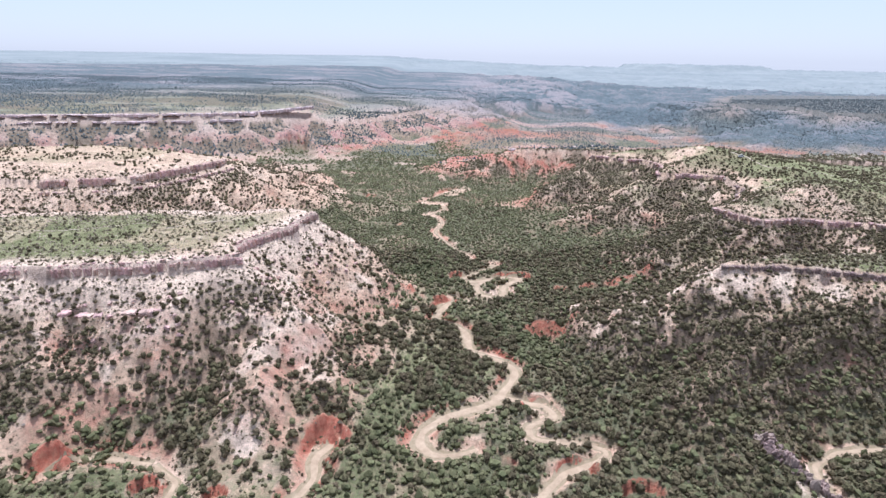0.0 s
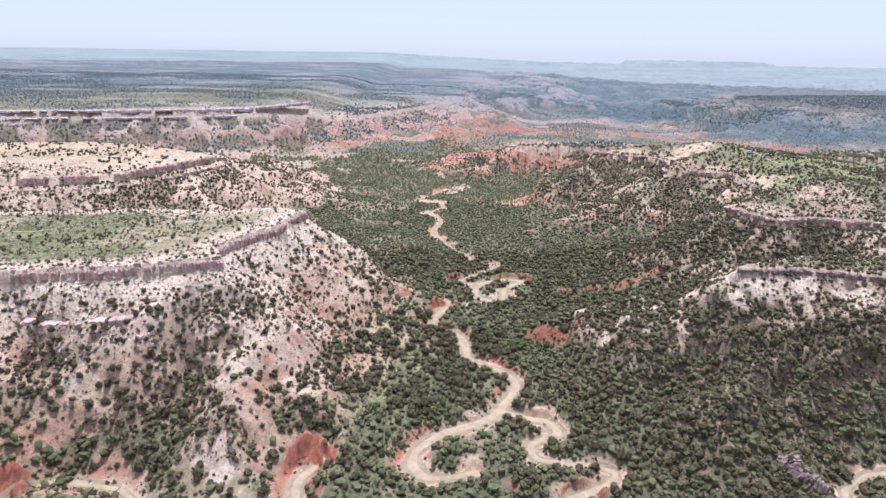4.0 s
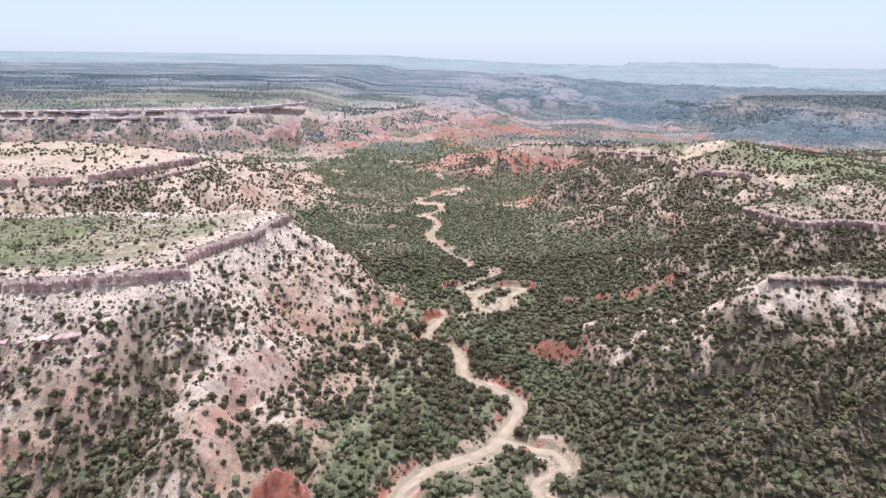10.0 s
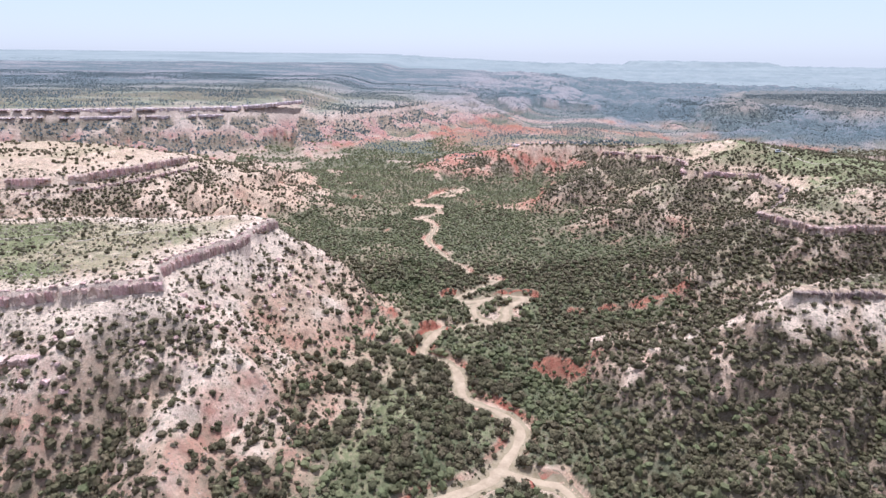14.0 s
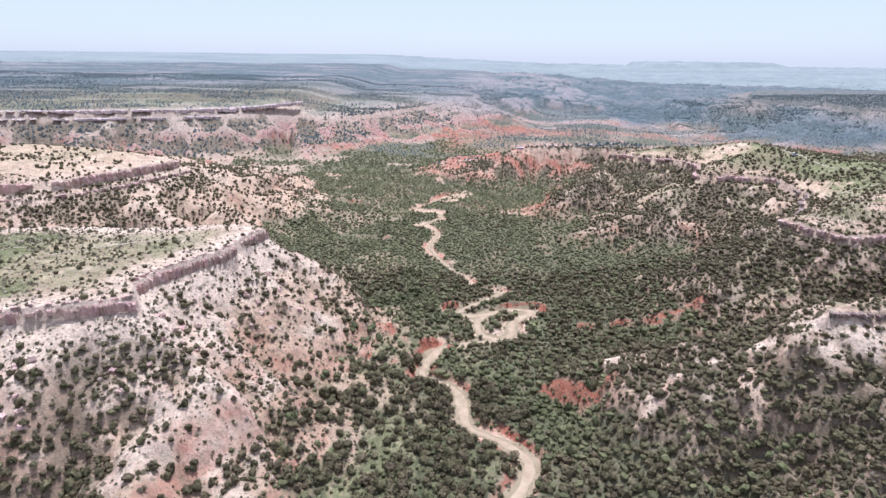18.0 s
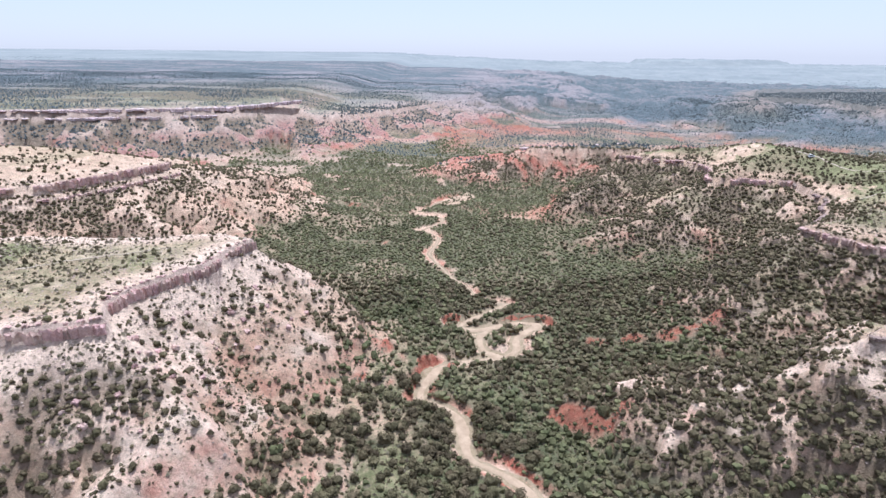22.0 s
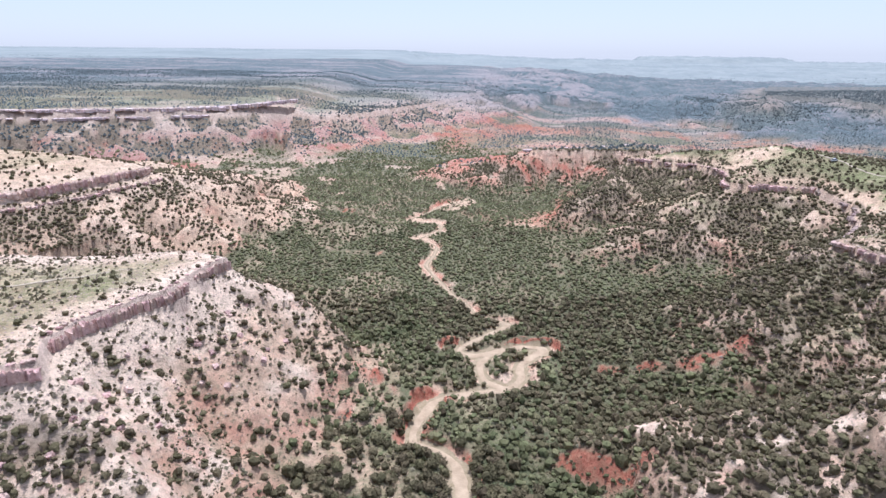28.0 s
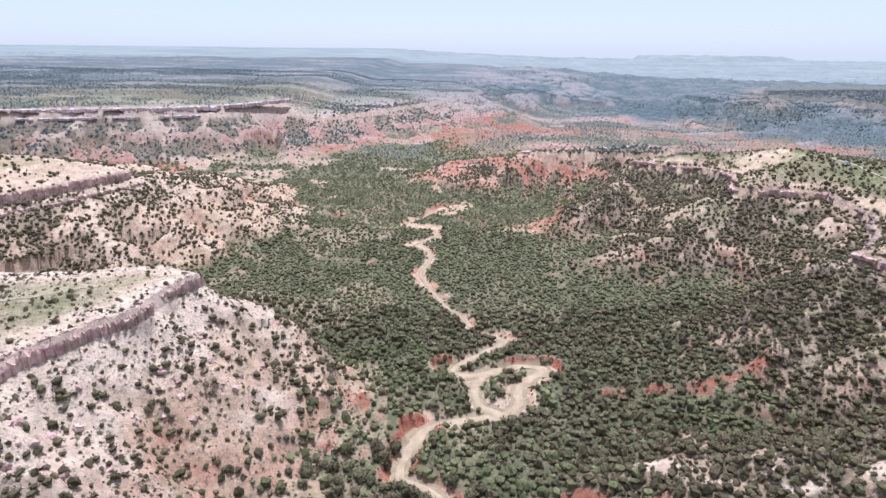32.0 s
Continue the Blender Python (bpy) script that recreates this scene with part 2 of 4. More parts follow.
# outline, top, height of the caprock cliff, rise of the top per metre, greatest rise, size of the bites in the rim
MESA_WEST = [(-61, 267), (-64, 254), (-67, 242), (-76, 230), (-81, 223), (-82, 213), (-77, 204), (-84, 201), (-99, 197), (-116, 191), (-137, 188), (-156, 185),
             (-200, 176), (-260, 190), (-260, 250), (-190, 258), (-145, 266), (-105, 266), (-75, 273)]
MESA_WEST_FAR = [(-156, 407), (-161, 392), (-172, 370), (-187, 345), (-206, 334), (-235, 327), (-340, 322), (-340, 420), (-254, 445), (-205, 432), (-170, 418)]
PLATEAU = [(-620, 612), (-520, 618), (-468, 628), (-405, 640), (-340, 656), (-284, 674), (-226, 688), (-205, 735), (-184, 800), (-160, 772), (-135, 776), (-108, 815), (-60, 885),
           (-20, 965), (20, 1100), (60, 1180), (30, 1400), (170, 1760), (260, 1930), (120, 2250), (-150, 3000), (-400, 5200), (-5200, 5200), (-5200, 500), (-900, 560)]
MESA_EAST = [(153, 309), (158, 303), (168, 285), (187, 289), (212, 283), (270, 272), (460, 262), (460, 480), (320, 500), (230, 500), (165, 500), (128, 486),
             (146, 474), (167, 462), (172, 440), (163, 420), (158, 406), (178, 409), (202, 401), (196, 362), (178, 330)]
RIM_EAST = [(107, 204), (118, 203), (131, 203), (143, 202), (158, 198), (175, 192), (220, 178), (320, 160), (320, 215), (200, 222), (166, 219), (140, 219), (120, 211)]
RED_RIDGE = [(67, 556), (91, 566), (134, 578), (168, 590), (190, 570), (165, 552), (130, 556), (95, 548)]
MESA_EAST_FAR = [(545, 1120), (590, 1210), (633, 1280), (690, 1240), (733, 1188), (712, 1070), (788, 1068), (1000, 985), (1700, 900), (1900, 1300), (1500, 1700), (800, 1600)]
MESAS = [
    (MESA_WEST, 37.3, 3.9, 0.05, 1.5, 5),
    (MESA_WEST_FAR, 37.6, 4.2, 0.28, 7.0, 5),
    (PLATEAU, 43.0, 5.0, 0.03, 4.0, 50),
    (MESA_EAST, 31.5, 3.6, 0.34, 13.5, 6),
    (RIM_EAST, 35.8, 2.3, 0.12, 1.5, 5),
    (RED_RIDGE, 25.0, 4.0, 0.05, 1.0, 6),
    (MESA_EAST_FAR, 21.0, 9.0, 0.02, 6.0, 24),
]
# crests that run down from the rims: x, y, height
SPURS = [
    [(-61, 267, 32), (-52, 275, 25), (-44, 278, 18), (-34, 269, 11), (-27, 261, 7), (-11, 265, 0)],
    [(-67, 242, 32), (-55, 237, 20.5), (-41, 231, 10), (-25, 225, 1)],
    [(-64, 254, 32), (-48, 251, 20), (-34, 246, 9.5), (-18, 243, 0.5)],
    [(-79, 219, 31), (-62, 213, 20), (-47, 206, 11), (-36, 198, 6), (-22, 193, -1)],
    [(-78, 203, 33), (-64, 196, 25), (-52, 191, 18.5), (-45, 185, 14), (-35, 177, 5.5), (-24, 170, -1.5)],
    [(-60, 192, 22), (-56, 178, 18), (-58, 162, 14), (-57, 147, 10.7), (-51, 136, 1)],
    [(-97, 197, 32), (-96, 178, 26), (-95, 167, 17), (-93, 157, 11.5), (-88, 147, 3)],
    [(-116, 190, 32), (-111, 173, 21), (-107, 159, 10), (-103, 141, 5), (-100, 126, 0)],
    [(-140, 187, 32), (-133, 168, 18), (-124, 148, 9), (-119, 131, 3)],
    [(-40, 168, 7), (-34, 152, 4.5), (-31, 146, 2)],
    [(107, 204, 32), (103, 208, 26.5), (87, 208, 19), (76, 211, 15), (69, 216, 13.5), (60, 226, 9.5), (53, 227, 7), (47, 226, 2.5)],
    [(108, 203, 31), (107, 178, 20), (93, 164, 12.5), (70, 156, 7.2), (58, 142, 0)],
    [(148, 201, 32), (141, 188, 27), (128, 172, 19.5), (114, 163, 15), (105, 150, 8), (101, 140, 3)],
    [(87, 207, 19), (73, 191, 15), (60, 176, 4.5), (49, 168, -2)],
    [(180, 190, 31), (168, 172, 22), (156, 158, 13), (150, 150, 6)],
    [(155, 308, 29), (143, 298, 25), (126, 286, 19.5), (111, 286, 13), (98, 286, 6), (84, 285, 0)],
    [(128, 286, 19), (118, 268, 11), (108, 262, 3)],
    [(170, 285, 28), (158, 275, 20), (143, 266, 11)],
    [(205, 284, 28), (193, 270, 20), (180, 262, 13)],
    [(158, 406, 28), (147, 393, 22), (137, 384, 17.5), (113, 377, 15.5), (96, 381, 10), (77, 377, 3), (66, 371, -2)],
    [(137, 384, 17), (130, 368, 10), (122, 352, 3)],
    [(113, 377, 15), (106, 364, 7), (98, 350, 0)],
    [(160, 402, 26), (152, 380, 15), (146, 362, 8)],
    [(186, 400, 27), (176, 384, 18), (168, 368, 13)],
    [(128, 486, 26), (118, 466, 24), (104, 444, 21.5), (87, 433, 15), (75, 430, 8), (66, 432, 0)],
    [(118, 466, 23), (124, 452, 16), (122, 440, 8)],
    [(104, 444, 21), (106, 428, 12), (100, 416, 4)],
    [(-156, 407, 34), (-144, 438, 26.5), (-130, 468, 20), (-118, 478, 15), (-100, 468, 8), (-78, 432, 4)],
    [(-206, 334, 32), (-197, 319, 20), (-190, 306, 12)],
    [(-187, 345, 32), (-172, 334, 21), (-158, 322, 9)],
    [(-172, 370, 32), (-150, 358, 20), (-128, 346, 8), (-106, 336, -1)],
    [(-161, 392, 32), (-136, 386, 20), (-110, 378, 8), (-84, 370, -1)],
    [(-150, 420, 28), (-122, 416, 17), (-96, 408, 7), (-70, 400, -1)],
    [(-235, 327, 31), (-225, 312, 20), (-215, 300, 12)],
    [(67, 556, 22), (58, 548, 20), (45, 529, 12), (30, 502, 4), (10, 495, 1)],
    [(91, 564, 20), (84, 540, 10), (76, 515, 1)],
    [(116, 568, 20), (112, 545, 11), (106, 520, 3)],
    [(146, 560, 20), (144, 540, 12), (138, 520, 6)],
    [(-430, 636, 32), (-412, 600, 15), (-400, 565, 3)],
    [(-500, 622, 32), (-480, 590, 15), (-470, 560, 3)],
    [(-338, 655, 33), (-333, 592, 22), (-325, 562, 6)],
    [(-262, 678, 32), (-246, 626, 16), (-232, 580, 4)],
    [(-300, 668, 32), (-290, 625, 15), (-282, 580, 3)],
    [(-212, 715, 27), (-168, 705, 20), (-140, 645, 8), (-120, 590, 2)],
    [(-135, 776, 19), (-115, 742, 12), (-95, 692, 4), (-80, 640, -1)],
    [(-60, 885, 18), (-35, 822, 10), (-10, 760, 1)],
    [(-20, 965, 18), (20, 882, 6), (50, 832, -4)],
    [(20, 1100, 19), (90, 1010, 6), (150, 930, -8)],
    [(548, 1125, 16), (505, 1112, 4), (455, 1118, -16), (410, 1080, -24)],
    [(600, 1150, 13), (560, 1060, 2), (520, 985, -14)],
    [(712, 1070, 14), (680, 1000, -2), (600, 930, -10), (560, 890, -18)],
    [(900, 1020, 14), (862, 950, -2), (840, 890, -18)],
]
# draws between the spurs, feet of the slopes and the lie of the valley floor: x, y, height
DRAWS = [
    [(-22, 100, -2.5), (-24, 132, -2.5), (-22, 152, -1.5), (-17, 180, -2.5), (-14, 207, -3), (-9, 235, -1.5), (-6, 252, -1.5), (-14, 278, -2), (-32, 300, -3), (-40, 330, -3), (-46, 395, -4), (-58, 440, -1), (-75, 485, 0), (-90, 540, 2)],
    [(62, 110, -2.5), (54, 128, -2.5), (48, 158, -2.5), (44, 182, -2.5), (41, 205, -3.5), (37, 222, -4.2), (46, 240, -4), (69, 278, -4), (68, 312, -3.5), (61, 360, -3), (63, 388, -2), (60, 430, -2), (55, 480, -1), (22, 492, 0)],
    [(205, 252, 18), (165, 255, 12), (133, 247, 5), (103, 248, -1), (74, 255, -3.5)],
    [(178, 358, 19), (160, 350, 12), (136, 334, 5), (108, 326, 1), (74, 314, -3)],
    [(162, 446, 22), (138, 430, 14), (117, 412, 8.5), (88, 405, 2), (64, 402, -2)],
    [(150, 520, 14), (110, 500, 5), (75, 470, 0)],
    [(-20, 300, -3.5), (-60, 308, -2), (-120, 300, 5), (-190, 288, 13)],
    [(-70, 285, 14), (-74, 298, 3)],
    [(-82, 188, 24), (-79, 172, 11), (-77, 155, 3), (-76, 138, -3), (-75, 122, -4)],
    [(-45, 172, 6), (-44, 158, 2.5), (-42, 142, -2.5)],
    [(-128, 174, 15), (-116, 151, 6), (-112, 132, -2)],
    [(-56, 202, 14), (-46, 196, 8), (-34, 188, 2), (-22, 182, -2)],
    [(-60, 224, 18), (-44, 219, 8), (-26, 212, -1)],
    [(82, 183, 9), (70, 172, 4), (54, 160, -2)],
    [(128, 190, 22), (118, 178, 15), (106, 166, 11), (88, 148, 5), (80, 130, -2)],
    [(150, 172, 16), (136, 158, 9), (124, 148, -1), (112, 138, -4)],
    [(-174, 338, 17), (-150, 326, 6), (-128, 316, 1)],
    [(-152, 372, 18), (-122, 362, 5), (-96, 356, -1)],
    [(-140, 402, 17), (-110, 394, 5), (-84, 388, -1)],
    [(-194, 790, 22), (-178, 735, 9), (-165, 655, 3), (-150, 590, 0)],
    [(-318, 652, 20), (-310, 610, 8), (-300, 575, 3)],
    [(-380, 632, 20), (-372, 595, 8), (-365, 565, 3)],
    [(-85, 835, 10), (-62, 765, 2), (-48, 700, -2)],
    [(-450, 545, 2), (-300, 540, 2), (-150, 548, 0), (-50, 600, 0), (20, 700, -4), (60, 850, -8), (150, 1000, -12), (260, 1200, -10)],
    [(60, 590, 0), (110, 640, -4), (200, 700, -10), (320, 850, -20), (420, 895, -22), (540, 800, -20), (700, 760, -20)],
    [(250, 540, 0), (330, 620, -8), (420, 700, -16)],
]
# dry washes: x, y along their beds
WASH = [(12, 145), (6, 143), (-1, 142), (-6, 147), (-5, 154), (3, 162), (19, 170), (27, 183), (30, 193), (23, 201), (13, 207), (12, 218), (11, 226), (5, 231), (-2, 234), (0, 245),
        (5, 255), (14, 258), (28, 261), (33, 267), (33, 276), (39, 283), (45, 288), (36, 290), (25, 285), (17, 282), (11, 285), (17, 293), (26, 300), (33, 307)]
WASH_UPPER = [(33, 307), (20, 315), (16, 326),
        (9, 337), (2, 355), (-4, 373), (0, 388), (1, 403), (-10, 417), (2, 430), (3, 445), (-20, 454), (-8, 468), (-1, 484), (10, 499)]
WASH_ISLAND = [(28, 261), (20, 266), (19, 277), (25, 285)]
WASH_EAST = [(20, 112), (28, 125), (37, 135), (48, 140), (53, 145), (46, 149), (38, 149), (30, 151), (29, 157), (40, 163), (37, 169), (29, 171), (22, 174)]
WASH_PIT = [(-43, 108), (-39, 123), (-35, 132), (-37, 141), (-33, 147)]
WASH_WEST = [(-76, 60), (-74, 122), (-73, 130), (-84, 137)]
WASH_WEST_ARM = [(-84, 137), (-103, 140), (-112, 132)]
WASH_RIGHT = [(210, 158), (165, 152), (141, 148), (124, 146), (112, 139), (110, 127), (112, 60)]
WASHES = [(WASH, 1.75), (WASH_UPPER, 1.0), (WASH_ISLAND, 1.4), (WASH_EAST, 1.4), (WASH_PIT, 1.3), (WASH_WEST, 1.1), (WASH_WEST_ARM, 0.9), (WASH_RIGHT, 0.9)]
BED = -5.0
# places where the wash has cut a wide hollow with a steep red bank: x, y, radius, broad rise of the ground round it
PITS = [(36, 287, 4.5, 1.0), (44, 286, 4.5, 1.0), (-35, 145, 4.5, 0.6), (-80, 125, 3, 0.8), (-111, 133, 3, 0.7), (3, 251, 4, 1.0), (41, 134, 4, 1.2), (33, 166, 3.5, 0.8), (10, 287, 4, 1.0), (-60, 122, 2.5, 0.5), (56, 124, 5, 1.0)]
# steep red faces away from the washes: line of the scarp's top, height
SCARPS = [([(62, 273), (77, 273)], 2.8), ([(18, 147), (22, 139)], 1.8), ([(90, 268), (97, 270), (105, 274)], 2.6), ([(40, 227), (46, 222), (54, 215)], 4.0), ([(-19, 265), (-12, 259), (-6, 254)], 1.4), ([(62, 372), (63, 360), (64, 346)], 2.0),
          ([(-17, 239), (-11, 241)], 1.3), ([(-51, 388), (-40, 390), (-28, 386)], 1.8), ([(-98, 474), (-75, 466), (-52, 458)], 3.0)]


# thickets, bare pale places and rusty places on the slopes: x, y, radius
THICKETS = [(-80, 176, 9), (-82, 166, 11), (-87, 154, 10), (-75, 150, 11), (-71, 166, 8), (-68, 188, 11), (-79, 185, 9), (-62, 196, 7), (-112, 166, 7), (-100, 146, 7), (-122, 152, 8), (-142, 166, 9), (-140, 150, 10), (-58, 150, 6), (-36, 196, 7), (-28, 178, 8), (-36, 160, 8), (-18, 208, 6), (-46, 160, 7)]
BARE = [(-57, 179, 6), (-49, 178, 5), (-63, 167, 4), (-59, 141, 6), (-67, 159, 3.5), (116, 198, 6), (130, 197, 6), (104, 206, 5), (146, 195, 6), (92, 209, 4), (-46, 186, 5), (106, 124, 6), (92, 114, 4), (104, 133, 5), (110, 136, 5), (103, 126, 5), (60, 228, 4), (70, 216, 4), (80, 211, 4)]
RUSTY = [(-106, 174, 9), (-116, 162, 9), (-96, 176, 6), (-40, 214, 5), (-34, 222, 5), (-46, 206, 4), (-128, 168, 7), (-30, 232, 5), (-107, 152, 7), (-97, 150, 6), (-114, 148, 5)]


def spots(x, y, places):
    x, y = x + (fbm(x, y, 9, 231, 3) - 0.5) * 12, y + (fbm(x, y, 9, 237, 3) - 0.5) * 12
    k = np.zeros(x.shape)
    for cx, cy, r in places:
        k = np.maximum(k, step(np.hypot(x - cx, y - cy), r * 1.15, r * 0.65))
    return k


def nearby(x, y, line, extra):
    pts = np.array(line, float)
    return (x > pts[:, 0].min() - extra) & (x < pts[:, 0].max() + extra) & (y > pts[:, 1].min() - extra) & (y < pts[:, 1].max() + extra)


def land(x, y, full=False):
    """Height of the ground; with full also the distance to the nearest rim, to the wash, and the redness."""
    x, y = np.asarray(x, float), np.asarray(y, float)
    shape = x.shape
    x, y = x.ravel(), y.ravel()
    r = np.hypot(x, y)
    n1, n2, n3 = fbm(x, y, 60, 1), fbm(x, y, 16, 2), fbm(x, y, 4.5, 3, 3)
    dw = np.full(x.shape, 1e9)
    for line, w in WASHES:
        d, _, _, _ = along(x, y, line)
        d = d + (vnoise(x, y, 7, 8) - 0.5) * 1.6
        dw = np.minimum(dw, d - w)
    far = np.clip(r - 1300, 0, None)
    base = -3.4 + (n1 - 0.5) * 3.0 + 0.0155 * far + step(r, 480, 800) * (n1 - 0.5) * 10
    base = np.where(r > 2500, base + 26 * step(fbm(x, y, 900, 20, 3), 0.56, 0.66) * step(r, 2500, 3600), base)
    base = base - 14 * step(y, 620, 800) * step(x, 20, 160) * step(r, 1500, 1200)
    # the slopes hang between the rims, the crests and the draws
    reach_of = 26 + 0.05 * r
    wx, wy = x + (fbm(x, y, 22, 200, 3) - 0.5) * 13, y + (fbm(x, y, 22, 207, 3) - 0.5) * 13
    weight = 0.35 / (36 + 0.10 * r) ** 2
    total, flutes, fsum = base * weight, np.zeros(x.shape), np.full(x.shape, 1e-18)
    k = step(dw, 30, 3) * 0.02
    total, weight = total + -3.9 * k, weight + k
    rim, outside, crest = np.full(x.shape, 1e9), np.full(x.shape, 1e9), np.full(x.shape, 1e9)
    tops, edge, cliffs, bench = np.full(x.shape, -1e9), np.full(x.shape, 1e9), np.zeros(x.shape), np.full(x.shape, -1e9)
    for i, (line, top, cliff_h, rise, most, bite) in enumerate(MESAS):
        m = nearby(x, y, line, 170 if top > 22 and line is not PLATEAU else 520)
        if not m.any():
            continue
        d, nx, ny, _ = along(x[m], y[m], line, True)
        e = d + (fbm(nx, ny, bite * 3, 30 + i, 3) - 0.5) * bite
        t = top + (0.0167 * np.clip(r[m] - 950, 0, None) - 17 * step(x[m], -235, -140) if line is PLATEAU else 0)
        ins = t + np.minimum(np.clip(-e, 0, None) * rise, most) + (n1[m] - 0.5) * 2.4 * step(-e, 4, 40) + (n2[m] - 0.5) * 0.7 * step(-e, 0, 6)
        if line is MESA_EAST:
            ins = ins - 0.13 * np.clip(x[m] - 212, 0, 110)
        if line is PLATEAU:
            ins = ins + (fbm(x[m], y[m], 160, 15) - 0.5) * 6 * step(-e, 20, 160)
        low = t - cliff_h
        out = np.maximum(e, 0)
        w = np.exp(-out / reach_of[m]) / (out + 1.0) ** 1.7 * 1.5
        total[m], weight[m] = total[m] + w * low, weight[m] + w
        size = 6.5 + 0.016 * r[m]
        f = ridged((nx + (x[m] - nx) * 0.3) / size, (ny + (y[m] - ny) * 0.3) / size, 1.0, 40 + i)
        flutes[m], fsum[m] = flutes[m] + w ** 3 * f, fsum[m] + w ** 3
        inside = e < 0
        tops[m] = np.where(inside, np.maximum(tops[m], ins), tops[m])
        if line is PLATEAU or line is MESA_WEST_FAR:
            ledge = 9.0 if line is PLATEAU else 5.0
            drop = low - 0.25 * ledge - (3.4 if line is PLATEAU else 2.0) - 0.52 * (e - ledge) * (1 + 0.5 * (ridged(nx, ny, 16, 77) - 0.76))
            bench[m] = np.where((e >= 0) & (e < ledge), low - 0.25 * e, np.where((e >= ledge) & (e < ledge + 26), drop, bench[m]))
        near = e < edge[m]
        edge[m], cliffs[m] = np.where(near, e, edge[m]), np.where(near, low, cliffs[m])
        outside[m] = np.minimum(outside[m], e)
        rim[m] = np.minimum(rim[m], np.where(e < -60, 60, np.abs(e)) if line is PLATEAU else np.abs(e))
    for i, line in enumerate(SPURS + DRAWS):
        m = nearby(x, y, line, 90 if line[0][1] < 560 else 320)
        if not m.any():
            continue
        d, nx, ny, nz = along(wx[m], wy[m], line)
        sharp = i < len(SPURS)
        w = np.exp(-d / reach_of[m]) / (d + (0.8 if sharp else 1.6)) ** 1.7
        total[m], weight[m] = total[m] + w * nz, weight[m] + w
        if sharp:
            size = 6.5 + 0.016 * r[m]
            f = ridged((nx + (wx[m] - nx) * 0.3) / size, (ny + (wy[m] - ny) * 0.3) / size, 1.0, 90 + i)
            flutes[m], fsum[m] = flutes[m] + w ** 3 * f, fsum[m] + w ** 3
            crest[m] = np.minimum(crest[m], np.where(nz > -1, d, 1e9))
    h = total / weight
    # runnels worn down the slopes between the crests
    flute = np.where(fsum > 1e-17, flutes / fsum, 0.76) - 0.76
    zone = step(np.minimum(outside, crest * 1.4), 1.0, 11) * step(h + 24 * step(x, 250, 350) * step(y, 700, 850), 0.0, 6) * (tops < -1e8)
    deep = np.where(x > -8 + 0.12 * (y - 250), 9.0, np.where(y < 310, 4.4, 7.5)) * (1 + step(y, 480, 620) * 0.7)
    away = step(y, 480, 640)
    broad = (ridged(wx, wy, 19, 210) - 0.76) * (1 - away) + (ridged(wx, wy, 52, 220) - 0.76) * away
    small = (ridged(wx, wy, 8.5, 215) - 0.76) * (1 - away) + (ridged(wx, wy, 22, 225) - 0.76) * away
    h = h + zone * deep * (0.85 * flute + 0.62 * broad + 0.36 * small)
    hollow = -(1.3 * flute + 1.0 * broad + 0.5 * small) * zone
    # ledges of harder rock stand out of the slopes
    for lv, strong in ((25.0, 1.5), (14.5, 1.1)):
        z0 = lv + (fbm(x, y, 45, 61, 2) - 0.5) * 3
        h = h + zone * strong * (step(h, z0 - 0.5, z0 + 0.5) - step(h, z0 - 5, z0 + 5)) * step(vnoise(x, y, 24, 71), 0.35, 0.6)
    h = np.where(tops > -1e8, tops, np.where((edge >= 0) & (edge < 1.3), np.maximum(h, cliffs + 0.2), h))
    h = np.maximum(h, bench)
    h = h + (n3 - 0.5) * 0.9
    red = np.zeros(x.shape)
    pit = np.full(x.shape, 1e9)
    for cx, cy, radius, high in PITS:
        d = np.hypot(x - cx, y - cy)
        k = np.exp(-(d / (radius * 2.6)) ** 2)
        h = h + k * high * (h < 10)
        pit = np.minimum(pit, d - radius * (0.8 + 0.5 * vnoise(x, y, 5, 19)))
        red = np.maximum(red, 1.4 * np.exp(-((d - radius - 0.6) / 2.2) ** 2) * step(y - cy + (n3 - 0.5) * 6, -1.5, 2.5))
    for line, high in SCARPS:
        d, nx, ny, _ = along(x, y, line)
        u = (x - nx) * 0.25 + (y - ny) + (n3 - 0.5) * 3
        h = h + high * (step(u, -5.5, 2.0) - 0.55) * np.exp(-(d / 6.0) ** 2)
        red = np.maximum(red, 1.4 * np.exp(-(d / 4.0) ** 2) * step(u, 2.0, -0.5))
    steepness = 0.42 + 2.6 * np.clip(red, 0, 1) + 0.4 * step(vnoise(x, y, 22, 12), 0.62, 0.8)
    bed = BED + 0.15 * (n3 - 0.5)
    away = np.clip(dw, 0, 60)
    h = np.minimum(h, np.maximum(bed + 0.25 + np.clip(pit, 0, 30) * 3.2 + 0.9 * (n3 - 0.5) * (pit > 0), h - 4.5))
    h = np.where(y < 520, np.minimum(h, bed + away * steepness + 1.2 * (away / 7.0) ** 2), h)
    if full:
        return tuple(v.reshape(shape) for v in (h, rim, dw, red, hollow, crest))
    return h.reshape(shape)


